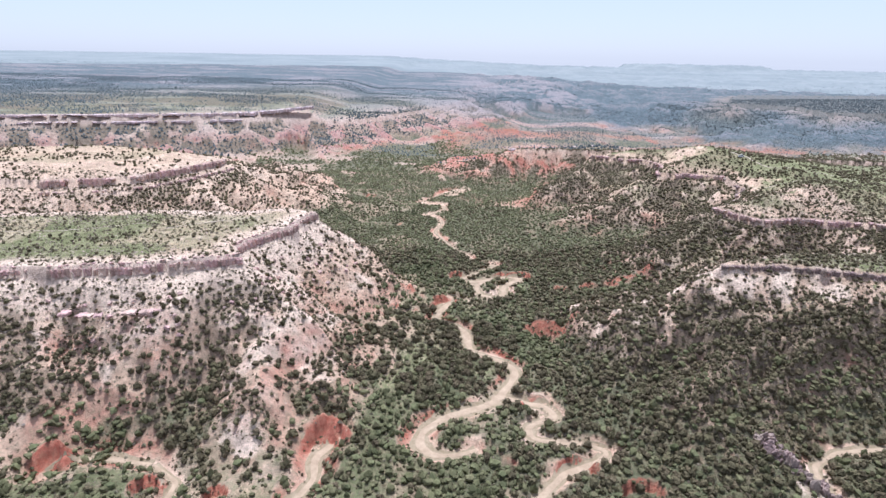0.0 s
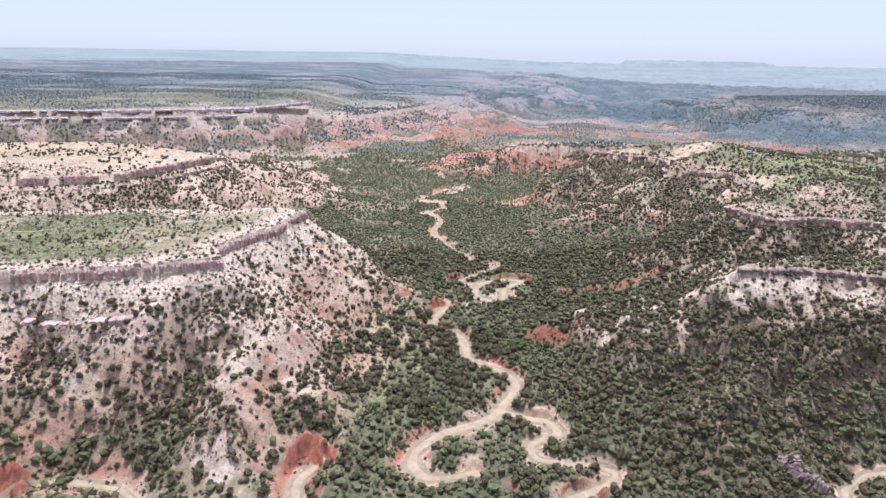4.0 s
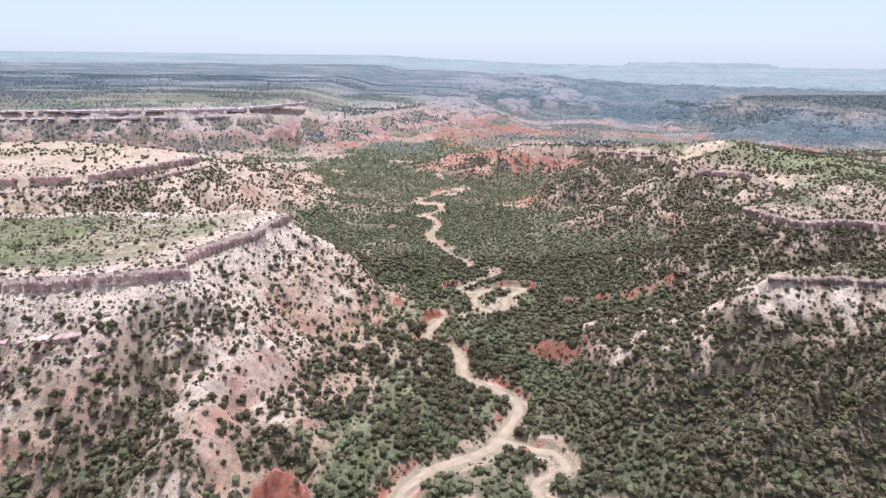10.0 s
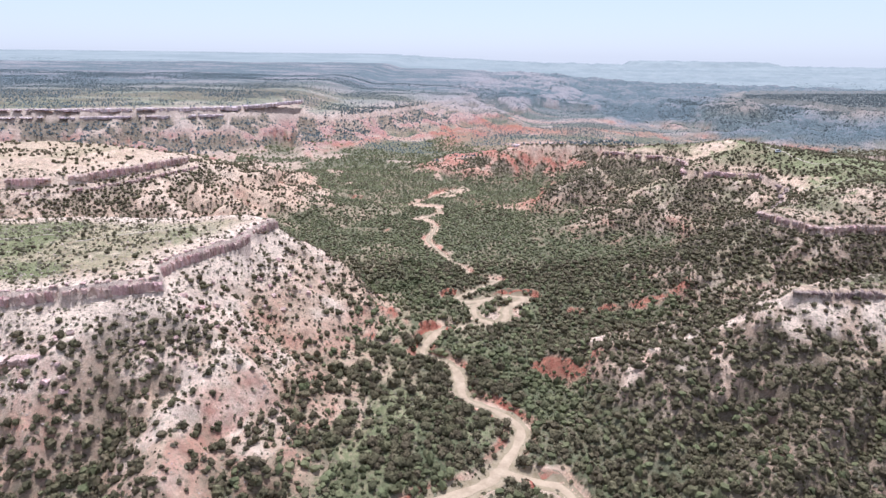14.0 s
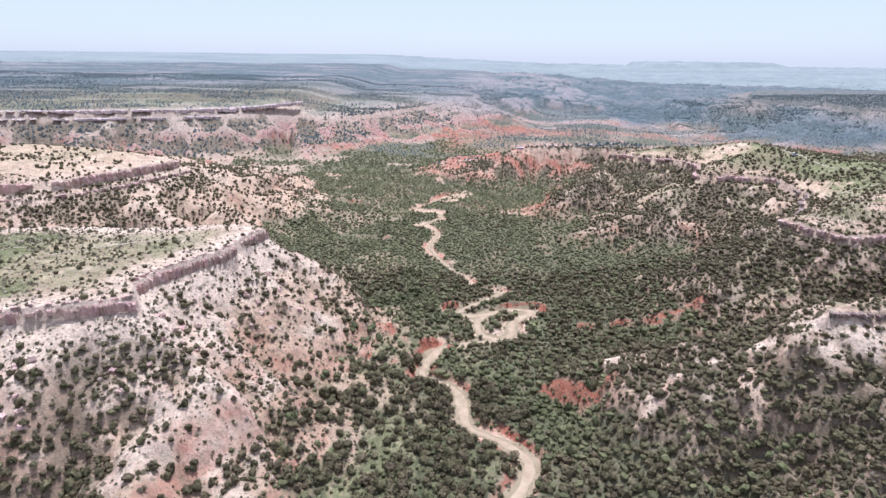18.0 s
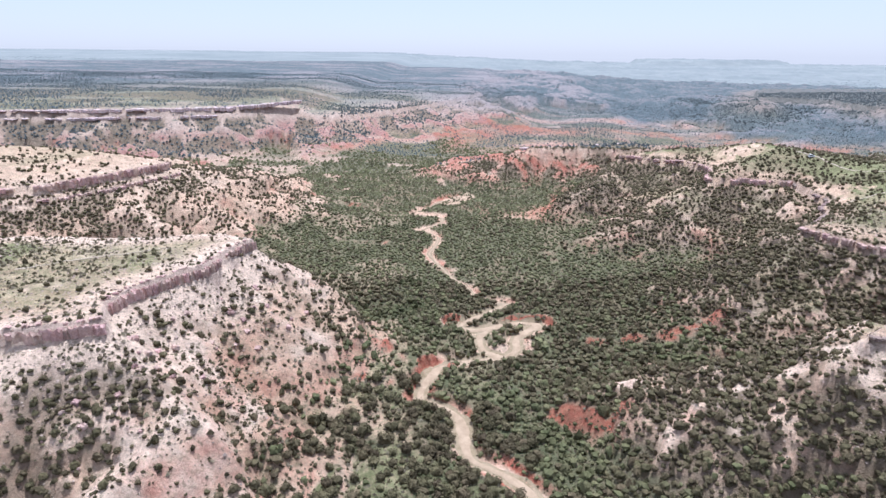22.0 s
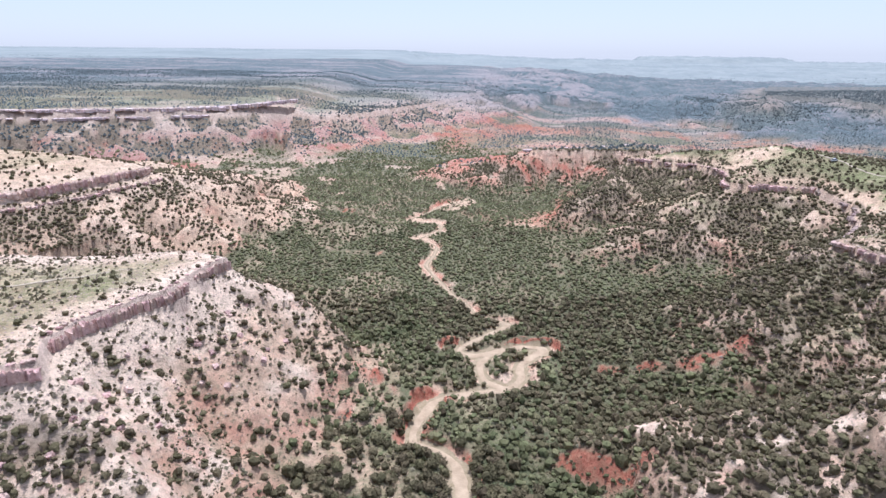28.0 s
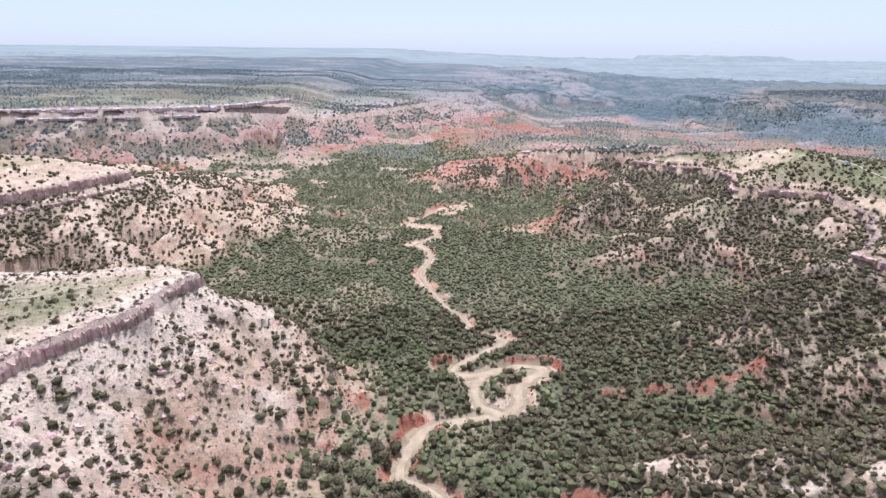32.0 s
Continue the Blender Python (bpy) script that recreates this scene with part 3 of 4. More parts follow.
# ---- mesh helpers ----
def mesh_from(name, verts, faces, material, smooth=False):
    me = bpy.data.meshes.new(name)
    verts, faces = np.asarray(verts, np.float32), np.asarray(faces, np.int32)
    side = faces.shape[1]
    me.vertices.add(len(verts))
    me.vertices.foreach_set("co", verts.ravel())
    me.loops.add(faces.size)
    me.loops.foreach_set("vertex_index", faces.ravel())
    me.polygons.add(len(faces))
    me.polygons.foreach_set("loop_start", np.arange(0, faces.size, side, dtype=np.int32))
    me.polygons.foreach_set("use_smooth", np.full(len(faces), smooth))
    me.materials.append(material)
    me.update(calc_edges=True)
    return me


def part(name, me, parent, label="", m=None):
    ob = new(name, me)
    ob.parent = parent
    if m is not None:
        ob.matrix_basis = m
    return tagged(ob, label)


def give(me, name, values):
    a = me.attributes.new(name, "FLOAT", "POINT")
    a.data.foreach_set("value", np.asarray(values, np.float32).ravel())


# ---- the ground, one sheet out to the horizon ----
FOCUS_X, FOCUS_Y = 3.0, -40.0
half = radians(43.5)
wide = np.concatenate([np.linspace(-math.pi, -half - 0.04, 34), np.linspace(-half, half, 620), np.linspace(half + 0.04, math.pi, 34)[:-1]])
reach = [0.5]
while reach[-1] < 4900:
    v = reach[-1]
    reach.append(v + (14 if v < 130 else 1.0 if v < 345 else 1.0 + (v - 345) * 0.0135))
reach = np.array(reach)
A, Rr = np.meshgrid(wide, reach)
GX, GY = FOCUS_X + Rr * np.sin(A), FOCUS_Y + Rr * np.cos(A)
GZ, RIM, DW, RED, HOLLOW, CREST = land(GX, GY, True)
rows, cols = GX.shape
P = np.stack([GX, GY, GZ], -1)
ti = np.zeros_like(P)
ti[1:-1] = P[2:] - P[:-2]
ti[0], ti[-1] = P[1] - P[0], P[-1] - P[-2]
tj = np.roll(P, -1, 1) - np.roll(P, 1, 1)
nor = np.cross(tj, ti)
nor /= np.linalg.norm(nor, axis=-1, keepdims=True) + 1e-9
STEEP = np.sqrt(np.clip(1 - nor[..., 2] ** 2, 0, 1)) / np.clip(np.abs(nor[..., 2]), 0.05, 1)
idx = np.arange(rows * cols).reshape(rows, cols)
nxt = np.roll(idx, -1, 1)
quads = np.stack([idx[:-1], idx[1:], nxt[1:], nxt[:-1]], -1).reshape(-1, 4)
cut = int(np.searchsorted(reach, 2350)) * cols
ground_me = mesh_from("ground", P.reshape(-1, 3), quads[:cut], M_ground, True)


def far_mesa(x, y, z):
    return step(x, 290, 390) * step(y, 780, 880) * step(z + (fbm(x, y, 40, 93, 2) - 0.5) * 20, -22, -10) * step(np.hypot(x, y), 3200, 2500)


def growth(x, y, z, rim, dw, hollow, crest):
    """How thickly the scrub stands, from 0 to 1."""
    a, b, c = fbm(x, y, 26, 81, 3), fbm(x, y, 9, 82, 2), fbm(x, y, 70, 83, 3)
    open_bank = step(dw + (b - 0.5) * 13, -0.8, 3.0) * step(dw, 0.1, 1.5)
    valley = step(z, 8, 1) * (0.55 + 0.25 * step(y, 255, 320) + 0.5 * step(a, 0.34, 0.50)) * open_bank
    bank = x < np.interp(y, (150, 230, 285, 310), (2, -4, -10, -400))
    valley = valley * np.where(bank, 0.62 * step(z, 4, -2), 1.0)
    valley = np.where((x > 24) & (y < 270), np.maximum(valley, 0.92 * step(z, 8, 1) * open_bank), valley)
    valley = valley * np.where((x < 2) & (y > 240) & (y < 480), 0.80, 1.0)
    gully = step(hollow + (b - 0.5) * 0.4, -0.10, 0.16)
    west = (0.28 + np.where(y < 200, 0.55 * step(z, 28, 14) * step(a, 0.40, 0.52), 0.18 * step(z, 28, 8) * step(a, 0.42, 0.58)) + 0.28 * gully * step(z, 33, 26)) * step(z, -1, 4)
    east = (0.62 + 0.14 * step(a, 0.40, 0.56) + 0.30 * step(z, 26, 8) + 0.70 * gully + 0.20 * step(y, 250, 232) * step(z, 31, 20)) * step(z, -1, 4)
    west, east = west * (0.62 + 0.38 * step(crest, 2, 7)), east * (1 - 0.35 * step(hollow, -0.10, -0.26)) * (0.55 + 0.45 * step(crest + (b - 0.5) * 7, 0.5, 4.0))
    slope = np.where(x < -8 + 0.12 * (y - 250), west, east)
    slope = np.where((y > 310) & (y < 560) & (x < -20), 0.26 + 0.5 * gully + 0.25 * step(a, 0.50, 0.62), slope)
    gully_far = step(hollow + (b - 0.5) * 0.3, -0.10, 0.10)
    slope = np.where((y > 560) & (x < 60), 0.42 + 0.85 * gully_far, slope)
    out = np.maximum(valley, slope)
    out = np.where((z > 33) & (rim > 3), 0.06 + 0.20 * step(a, 0.48, 0.62), out)
    out = np.where((z > 29) & (rim > 3) & (x > 130), 0.10 + 0.32 * step(a, 0.44, 0.60), out)
    out = np.where(np.hypot(x, y) > 760, np.where(z > 26, 0.12 + 0.85 * step(0.5 * c + 0.5 * fbm(x * 0.3, y, 45, 86, 3), 0.44, 0.56), 0.15 + 0.2 * step(a, 0.42, 0.6) + 0.8 * gully_far), out)
    out = np.where((y > 430) & (y < 900) & (z < 8), np.maximum(out, 0.5 * step(y, 520, 560)) * (0.25 + 0.85 * step(c + (a - 0.5) * 0.5, 0.56, 0.46)), out)
    out = np.where((z > 31) & (rim > 2) & (x > 60) & (y < 230), 0.25 + 0.4 * step(a, 0.42, 0.58), out)
    dark = along(x, y, MESA_EAST_FAR, True)[0]
    out = np.where((y > 620) & (x > 40) & (z < 0), 0.25 + 0.55 * step(c, 0.46, 0.60), out)
    dark = dark + (c - 0.5) * 220
    out = np.maximum(out, step(dark, 150, 40) * (0.30 + 0.75 * gully_far))
    out = np.maximum(out, far_mesa(x, y, z) * (0.25 + 0.8 * gully_far))
    out = np.where((x > 40) & (y < 185) & (dw > 2), np.maximum(out, 0.9 * step(rim, 2, 8)), out)
    thick, bare = spots(x, y, THICKETS), spots(x, y, BARE)
    out = np.maximum(out * (1 - 0.6 * bare), 0.95 * thick * (1 - bare))
    ridge = along(x, y, RED_RIDGE, True)[0]
    out = np.where((ridge > 0) & (ridge < 70), np.maximum(0.22 + 0.75 * gully, 0.95 * step(z, 11, 5)), out)
    return out * step(rim, 0.6, 2.2)


def soils(x, y, z, rim, dw, red, hollow, crest, steep):
    r = np.hypot(x, y)
    low, patch, wide_patch = step(z, 13, 2), fbm(x, y, 30, 51, 3), fbm(x, y, 95, 52, 3)
    top = step(steep, 0.32, 0.12) * step(z, 25, 31)
    redness = red * step(steep, 0.25, 0.7) + 0.34 * low * step(steep, 0.3, 0.6) * step(patch, 0.46, 0.62) + 0.9 * step(dw, 6, 1.5) * step(steep, 0.36, 0.75) * step(z, 4, 1) * step(patch, 0.40, 0.52)
    basin = step(y, 395, 470) * step(r, 1500, 900) * step(z, 16, 6)
    redness = redness + basin * step(wide_patch, 0.47, 0.58) * 0.5 * (0.7 + step(steep, 0.05, 0.3))
    redness = redness + step(r, 1050, 850) * step(y, 480, 600) * step(z, 30, 16) * step(z, 0, 6) * 0.85 * step(hollow, 0.16, -0.04) * step(x, 260, 120)
    redness = redness * (1 - step(y, 460, 540) * step(hollow, -0.12, 0.12) * step(z, 2, 9)) * step(along(x, y, MESA_EAST_FAR, True)[0], 10, 90)
    redness = redness + 0.38 * step(z, 22, 14) * step(z, 4, 9) * step(steep, 0.3, 0.5) * step(fbm(x, y, 24, 57, 3), 0.56, 0.70)
    pale = step(z, 15, 30) * (0.15 + 0.5 * step(steep, 0.15, 0.4)) * step(x, 120, -60) + 0.35 * step(fbm(x, y, 22, 53, 3), 0.55, 0.68) + 0.4 * step(rim, 14, 3) * step(x, 90, 20) * step(steep, 0.15, 0.4) - 0.8 * np.clip(redness, 0, 1)
    pale = pale * (1 - 0.75 * step(r, 430, 620)) * np.where((y > 305) & (x < 0), 0.45, 1.0)
    grass = top * (0.62 + 0.8 * step(fbm(x, y, 36, 54, 3), 0.36, 0.56)) * np.where(x > 100, step(rim, 1, 6), step(rim, 5, 14)) + step(z, 5, -1) * step(steep, 0.4, 0.15) * (0.35 + 0.6 * step(patch, 0.38, 0.6)) * step(dw, 1.5, 5) * (1 - 0.7 * basin) * (1 - 0.65 * step(y, 255, 320))
    grass = grass + 0.9 * step(x, 130, 160) * top * step(y, 640, 560) + step(r, 1250, 1700) * 0.2 + 0.2 * step(r, 760, 1000) * step(z, 24, 32)
    grass = np.where(redness > 0.5, grass * 0.3, grass) * np.where((x < -100) & (y > 300) & (y < 460), 0.3, 1.0)
    grass = grass + 0.75 * step(x, 90, 150) * step(z, 6, 16) * step(steep, 0.9, 0.4) * step(rim, 6, 14) * step(patch, 0.36, 0.56) * step(r, 800, 600)
    ridge = np.clip(along(x, y, RED_RIDGE, True)[0], 0, 400)
    redness = redness + 0.5 * step(ridge, 70, 45) * step(hollow, 0.2, -0.05) * step(ridge, 1, 12)
    pale = pale + 0.45 * step(hollow, -0.08, -0.30) * step(z, 6, 14) * (1 - 0.6 * step(y, 240, 300)) * np.where((x > 60) & (y < 190), 0.3, 1) * step(steep, 0.2, 0.4)
    pale = pale + 0.9 * step(crest, 8, 2) * step(z, 3, 8) * step(fbm(x, y, 13, 59, 2), 0.38, 0.55) * (1 - 0.6 * step(y, 240, 300)) * np.where((x > 60) & (y < 190), 0.15, 1)
    pale = np.maximum(pale + 0.45 * top * step(rim, 13, 5) * step(x, 60, 0), 1.1 * spots(x, y, BARE))
    redness = np.maximum(redness, 0.36 * spots(x, y, RUSTY))
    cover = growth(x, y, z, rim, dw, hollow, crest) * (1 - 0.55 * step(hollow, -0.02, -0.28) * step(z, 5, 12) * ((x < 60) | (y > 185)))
    wooded = far_mesa(x, y, z)
    streak = fbm(x * 0.28, y, 34, 95, 4)
    cover = np.maximum(cover, step(r, 740, 830) * step(z, 28, 33) * step(x, 200, 0) * (0.58 + 0.6 * step(streak, 0.38, 0.56)))
    flats = step(y, 560, 680) * step(z, 12, 4) * step(r, 2600, 1500)
    cover = np.maximum(cover, flats * (0.25 + 0.8 * step(streak, 0.47, 0.60)))
    redness = redness + flats * 0.45 * step(streak, 0.46, 0.36)
    cover = np.maximum(cover, 0.72 * step(y, 470, 540) * step(x, 20, 90) * step(z, 8, 3) * step(fbm(x * 0.5, y, 40, 58, 3), 0.40, 0.54))
    cover = np.maximum(cover, wooded * (0.62 + 0.5 * step(hollow, -0.20, 0.10)))
    redness, pale, grass = redness * (1 - wooded), pale * (1 - wooded), grass * (1 - wooded)
    # far: share of the painted haze colour, growing with distance and over the far mesa
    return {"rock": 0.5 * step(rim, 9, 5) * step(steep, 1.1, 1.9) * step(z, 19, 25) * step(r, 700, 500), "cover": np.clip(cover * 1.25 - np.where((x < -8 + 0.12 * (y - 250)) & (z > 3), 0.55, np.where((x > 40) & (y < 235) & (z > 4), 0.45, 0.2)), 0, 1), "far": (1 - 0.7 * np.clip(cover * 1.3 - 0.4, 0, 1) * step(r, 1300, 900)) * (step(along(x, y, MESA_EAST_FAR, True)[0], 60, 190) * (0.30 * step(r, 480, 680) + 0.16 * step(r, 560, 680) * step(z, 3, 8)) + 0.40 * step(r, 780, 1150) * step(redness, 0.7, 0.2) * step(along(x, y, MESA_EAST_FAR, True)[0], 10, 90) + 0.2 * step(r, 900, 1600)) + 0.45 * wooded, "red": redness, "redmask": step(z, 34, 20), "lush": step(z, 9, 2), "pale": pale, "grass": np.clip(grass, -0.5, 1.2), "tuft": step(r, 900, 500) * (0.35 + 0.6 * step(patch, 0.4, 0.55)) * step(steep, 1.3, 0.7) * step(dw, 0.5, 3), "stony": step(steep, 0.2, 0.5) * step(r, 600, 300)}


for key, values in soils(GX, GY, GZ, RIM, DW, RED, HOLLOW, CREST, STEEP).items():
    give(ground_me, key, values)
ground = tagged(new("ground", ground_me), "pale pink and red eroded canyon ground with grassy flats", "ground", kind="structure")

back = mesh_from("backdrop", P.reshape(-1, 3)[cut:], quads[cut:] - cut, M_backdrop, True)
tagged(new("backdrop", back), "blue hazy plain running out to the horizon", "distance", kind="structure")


# ---- dry washes and trails ----
def ribbon(name, line, width, material, label, category, lift=0.10, grow=0.0004):
    pts = np.array(line, float)
    seg = np.hypot(*np.diff(pts, axis=0).T)
    s = np.concatenate([[0], np.cumsum(seg)])
    t = np.arange(0, s[-1], 1.1)
    cx, cy = np.interp(t, s, pts[:, 0]), np.interp(t, s, pts[:, 1])
    k = np.array([1, 2, 3, 2, 1]) / 9.0
    for _ in range(2):
        cx[2:-2], cy[2:-2] = np.convolve(cx, k, "valid"), np.convolve(cy, k, "valid")
    dx, dy = np.gradient(cx), np.gradient(cy)
    q = np.hypot(dx, dy) + 1e-9
    ox, oy = -dy / q, dx / q
    w = width * (0.38 + 0.50 * vnoise(cx, cy, 13, 3) + 0.55 * vnoise(cx, cy, 5.5, 4)) * (1 - 0.28 * step(cy, 262, 340))
    over = np.linspace(-1, 1, 7)
    jag = (vnoise(t[:, None] + 0 * over, 30 * np.sign(over)[None, :] + 0 * t[:, None], 2.6, 6) - 0.5) * 0.6
    X = cx[:, None] + ox[:, None] * (over + jag * np.abs(over)) * w[:, None]
    Y = cy[:, None] + oy[:, None] * (over + jag * np.abs(over)) * w[:, None]
    Z = land(X, Y) + lift + grow * np.hypot(X, Y) - 0.06 * np.abs(over)[None, :] ** 3
    n, c = X.shape
    i = np.arange(n * c).reshape(n, c)
    f = np.stack([i[:-1, :-1], i[1:, :-1], i[1:, 1:], i[:-1, 1:]], -1).reshape(-1, 4)
    return tagged(new(name, mesh_from(name, np.stack([X, Y, Z], -1).reshape(-1, 3), f, material, True)), label, category, kind="structure")


for line, w in WASHES:
    ribbon("sand_bar", line, w * 1.75 + 0.3, M_bar, "grassy sand bar along the dry wash", "sand bar", 0.07, 0.0002)
    ribbon("dry_wash", line, w * 0.78 + 0.1, M_sand, "dry sandy wash winding between low red banks", "dry wash", 0.16)
TRAILS = [([(222, 436), (230, 425), (231, 410), (232, 390), (237, 380), (250, 374), (290, 350)], 0.8), ([(190, 338), (200, 342), (222, 346)], 0.8), ([(-240, 215), (-190, 222), (-160, 226), (-130, 240)], 0.35), ([(-118, 232), (-100, 244), (-84, 255)], 0.4)]
for line, w in TRAILS:
    ribbon("dirt_trail", line, w, M_trail, "narrow pale dirt trail across the mesa top", "trail", 0.12)


# ---- caprock cliffs, block by block ----
def block_mesh(name, seed, material, w=1.0, h=1.0, d=1.0):
    """A weathered block of rock, about one metre each way, with fluted upright faces."""
    g = np.random.default_rng(seed)
    n = 5
    u = np.linspace(-0.5, 0.5, n)
    verts, faces, at = [], [], {}
    for i in range(n):
        for j in range(n):
            for k in range(n):
                if i in (0, n - 1) or j in (0, n - 1) or k in (0, n - 1):
                    at[i, j, k] = len(verts)
                    verts.append((u[i], u[j], u[k]))
    for a in range(n - 1):
        for b in range(n - 1):
            for e in (0, n - 1):
                q = [[(e, a, b), (e, a + 1, b), (e, a + 1, b + 1), (e, a, b + 1)], [(a, e, b), (a, e, b + 1), (a + 1, e, b + 1), (a + 1, e, b)], [(a, b, e), (a + 1, b, e), (a + 1, b + 1, e), (a, b + 1, e)]]
                for f in q:
                    f = f if e else f[::-1]
                    faces.append([at[c] for c in f])
    v = np.array(verts)
    flute = np.interp(v[:, 0], u, g.uniform(-0.16, 0.16, n))
    band = np.interp(v[:, 2], u, g.uniform(-0.07, 0.07, n))
    v[:, 1] += (flute + band) * np.sign(v[:, 1])
    v[:, 0] *= 1 + 0.1 * np.sin(v[:, 2] * 5 + seed)
    soft = np.clip(np.linalg.norm(v, axis=1) / 0.72, 0, 1.2)
    v *= (1 - 0.10 * np.clip(soft - 0.85, 0, 1))[:, None] * np.ones(3)
    v[:, 2] += np.where(v[:, 2] > 0.4, g.uniform(-0.26, 0.06, len(v)), 0)
    v += g.normal(0, 0.025, v.shape)
    return mesh_from(name, v * np.array([w, d, h]), faces, material, False)


ROCKS = [block_mesh("rock_block", 100 + k, M_rock) for k in range(7)]
DARK_ROCKS = [block_mesh("rock_block", 150 + k, M_darkrock) for k in range(5)]
FAR_ROCKS = [block_mesh("rock_block", 200 + k, M_farrock) for k in range(4)]


def cliff(line, spacing, high, meshes, label, top, wob_seed, gully, drop=0.4, deep=2.4, chance=1.0, seed=1, out=0.0):
    """Blocks side by side along a rim."""
    g = random.Random(seed)
    pts = np.array(line, float)
    base = new("cliff_band")
    base.location = (*pts[0], top - high)
    tagged(base, label, "cliff", kind="structure")
    back = Matrix.Translation(-Vector(base.location))
    for p, q in zip(pts[:-1], pts[1:]):
        long, t = float(np.hypot(*(q - p))), 0.0
        ox, oy = (q - p)[1] / max(long, 1e-6), -(q - p)[0] / max(long, 1e-6)
        while t < long:
            w = spacing * g.uniform(0.6, 1.5)
            c = p + (q - p) * min((t + w / 2) / long, 1.0)
            t += w * 0.92
            wob = float((fbm(np.array([c[0]]), np.array([c[1]]), gully * 3, wob_seed, 3)[0] - 0.5) * gully)
            cx, cy = c[0] - ox * (wob + deep * 0.14 - out), c[1] - oy * (wob + deep * 0.14 - out)
            full = float(step(vnoise(c[0:1], c[1:2], 11 if spacing < 4 else 40, 33), 0.12, 0.55)[0])
            if g.random() > chance * (0.25 + 0.75 * min(full * 4, 1) if spacing < 4 else 1):
                continue
            h = high * g.uniform(0.8, 1.1) * (0.32 + 0.68 * full)
            cx, cy = cx + ox * g.uniform(-0.35, 0.45) * deep * 0.3, cy + oy * g.uniform(-0.35, 0.45) * deep * 0.3
            turn = math.degrees(math.atan2((q - p)[1], (q - p)[0])) + g.uniform(-9, 9)
            m = pose(cx, cy, top - h / 2 + g.uniform(-0.35, drop), g.uniform(-3, 3), g.uniform(-3, 3), turn) @ Matrix.Diagonal((w * 1.06, deep * g.uniform(0.8, 1.3), h, 1))
            part("rock_block", g.choice(meshes), base, "", back @ m)
    return base


cliff(MESA_WEST[0:6][::-1], 1.35, 3.5, ROCKS, "weathered pinkish-grey caprock cliff below the mesa top", 36.6, 30, 5, drop=0.1, deep=1.7, seed=3)
cliff(MESA_WEST[6:13][::-1], 1.5, 3.4, ROCKS, "long purple-grey caprock cliff on the mesa's flank", 36.6, 30, 5, drop=0.1, deep=1.7, seed=4)
cliff([(-132, 174), (-116, 173), (-105, 176), (-95, 178)], 2.0, 2.0, ROCKS, "low dark ledge across the mesa's slope", 26.2, 30, 0.5, deep=2.6, chance=0.8, seed=24)
cliff(MESA_WEST_FAR[0:6][::-1], 2.2, 3.8, ROCKS, "banded pale caprock cliff of the farther mesa", 37.8, 31, 5, seed=5)
cliff(MESA_EAST[0:6], 2.0, 2.3, ROCKS, "pale broken rock ledge under the grassy mesa", 31.6, 33, 6, chance=0.85, seed=6)
cliff(MESA_EAST[11:16], 2.2, 2.2, ROCKS, "pale layered rock ledge at the mesa's edge", 31.6, 33, 6, chance=0.85, seed=7)
cliff(MESA_EAST[15:19], 3.2, 3.4, ROCKS, "pale layered cliff round the mesa's nose", 31.6, 33, 6, chance=0.9, seed=18)
cliff(MESA_EAST[18:21] + MESA_EAST[0:1], 4.0, 1.6, DARK_ROCKS, "crumbling rock ledge round a side gully", 31.6, 33, 6, chance=0.5, seed=17)
cliff(RIM_EAST[0:7], 1.3, 2.2, DARK_ROCKS, "broken grey rock rim on the ridge", 35.6, 34, 5, deep=1.7, chance=0.9, seed=8)
cliff(PLATEAU[0:9], 4.0, 4.0, FAR_ROCKS, "long banded cliff along the far plateau", 43.2, 32, 50, deep=5, chance=0.95, seed=9)
cliff(PLATEAU[0:7], 4.0, 2.8, FAR_ROCKS, "lower purple ledge below the far plateau's rim", 36.0, 32, 50, deep=4, chance=0.7, seed=22, out=9)
cliff(RED_RIDGE[0:4], 6.0, 2.4, FAR_ROCKS, "pale rock ledge on the red ridge", 25.0, 35, 6, deep=4, chance=0.6, seed=10)
cliff(MESA_WEST[0:6][::-1], 0.8, 0.7, ROCKS, "row of loose pale blocks along the mesa's edge", 37.7, 30, 5, deep=0.9, chance=0.5, seed=31, out=-1.0)
cliff(MESA_WEST[6:13][::-1], 0.8, 0.7, ROCKS, "row of loose pale blocks along the mesa's edge", 37.7, 30, 5, deep=0.9, chance=0.5, seed=32, out=-1.0)
cliff(MESA_WEST_FAR[0:6][::-1], 2.4, 1.8, ROCKS, "lower banded ledge of the farther mesa", 31.7, 31, 5, chance=0.9, seed=21, out=5.0)


# ---- trees and shrubs ----
def ico(sub):
    bm = bmesh.new()
    bmesh.ops.create_icosphere(bm, subdivisions=sub, radius=1.0)
    bm.verts.ensure_lookup_table()
    v = np.array([x.co[:] for x in bm.verts])
    f = np.array([[x.index for x in y.verts] for y in bm.faces])
    bm.free()
    return v, f


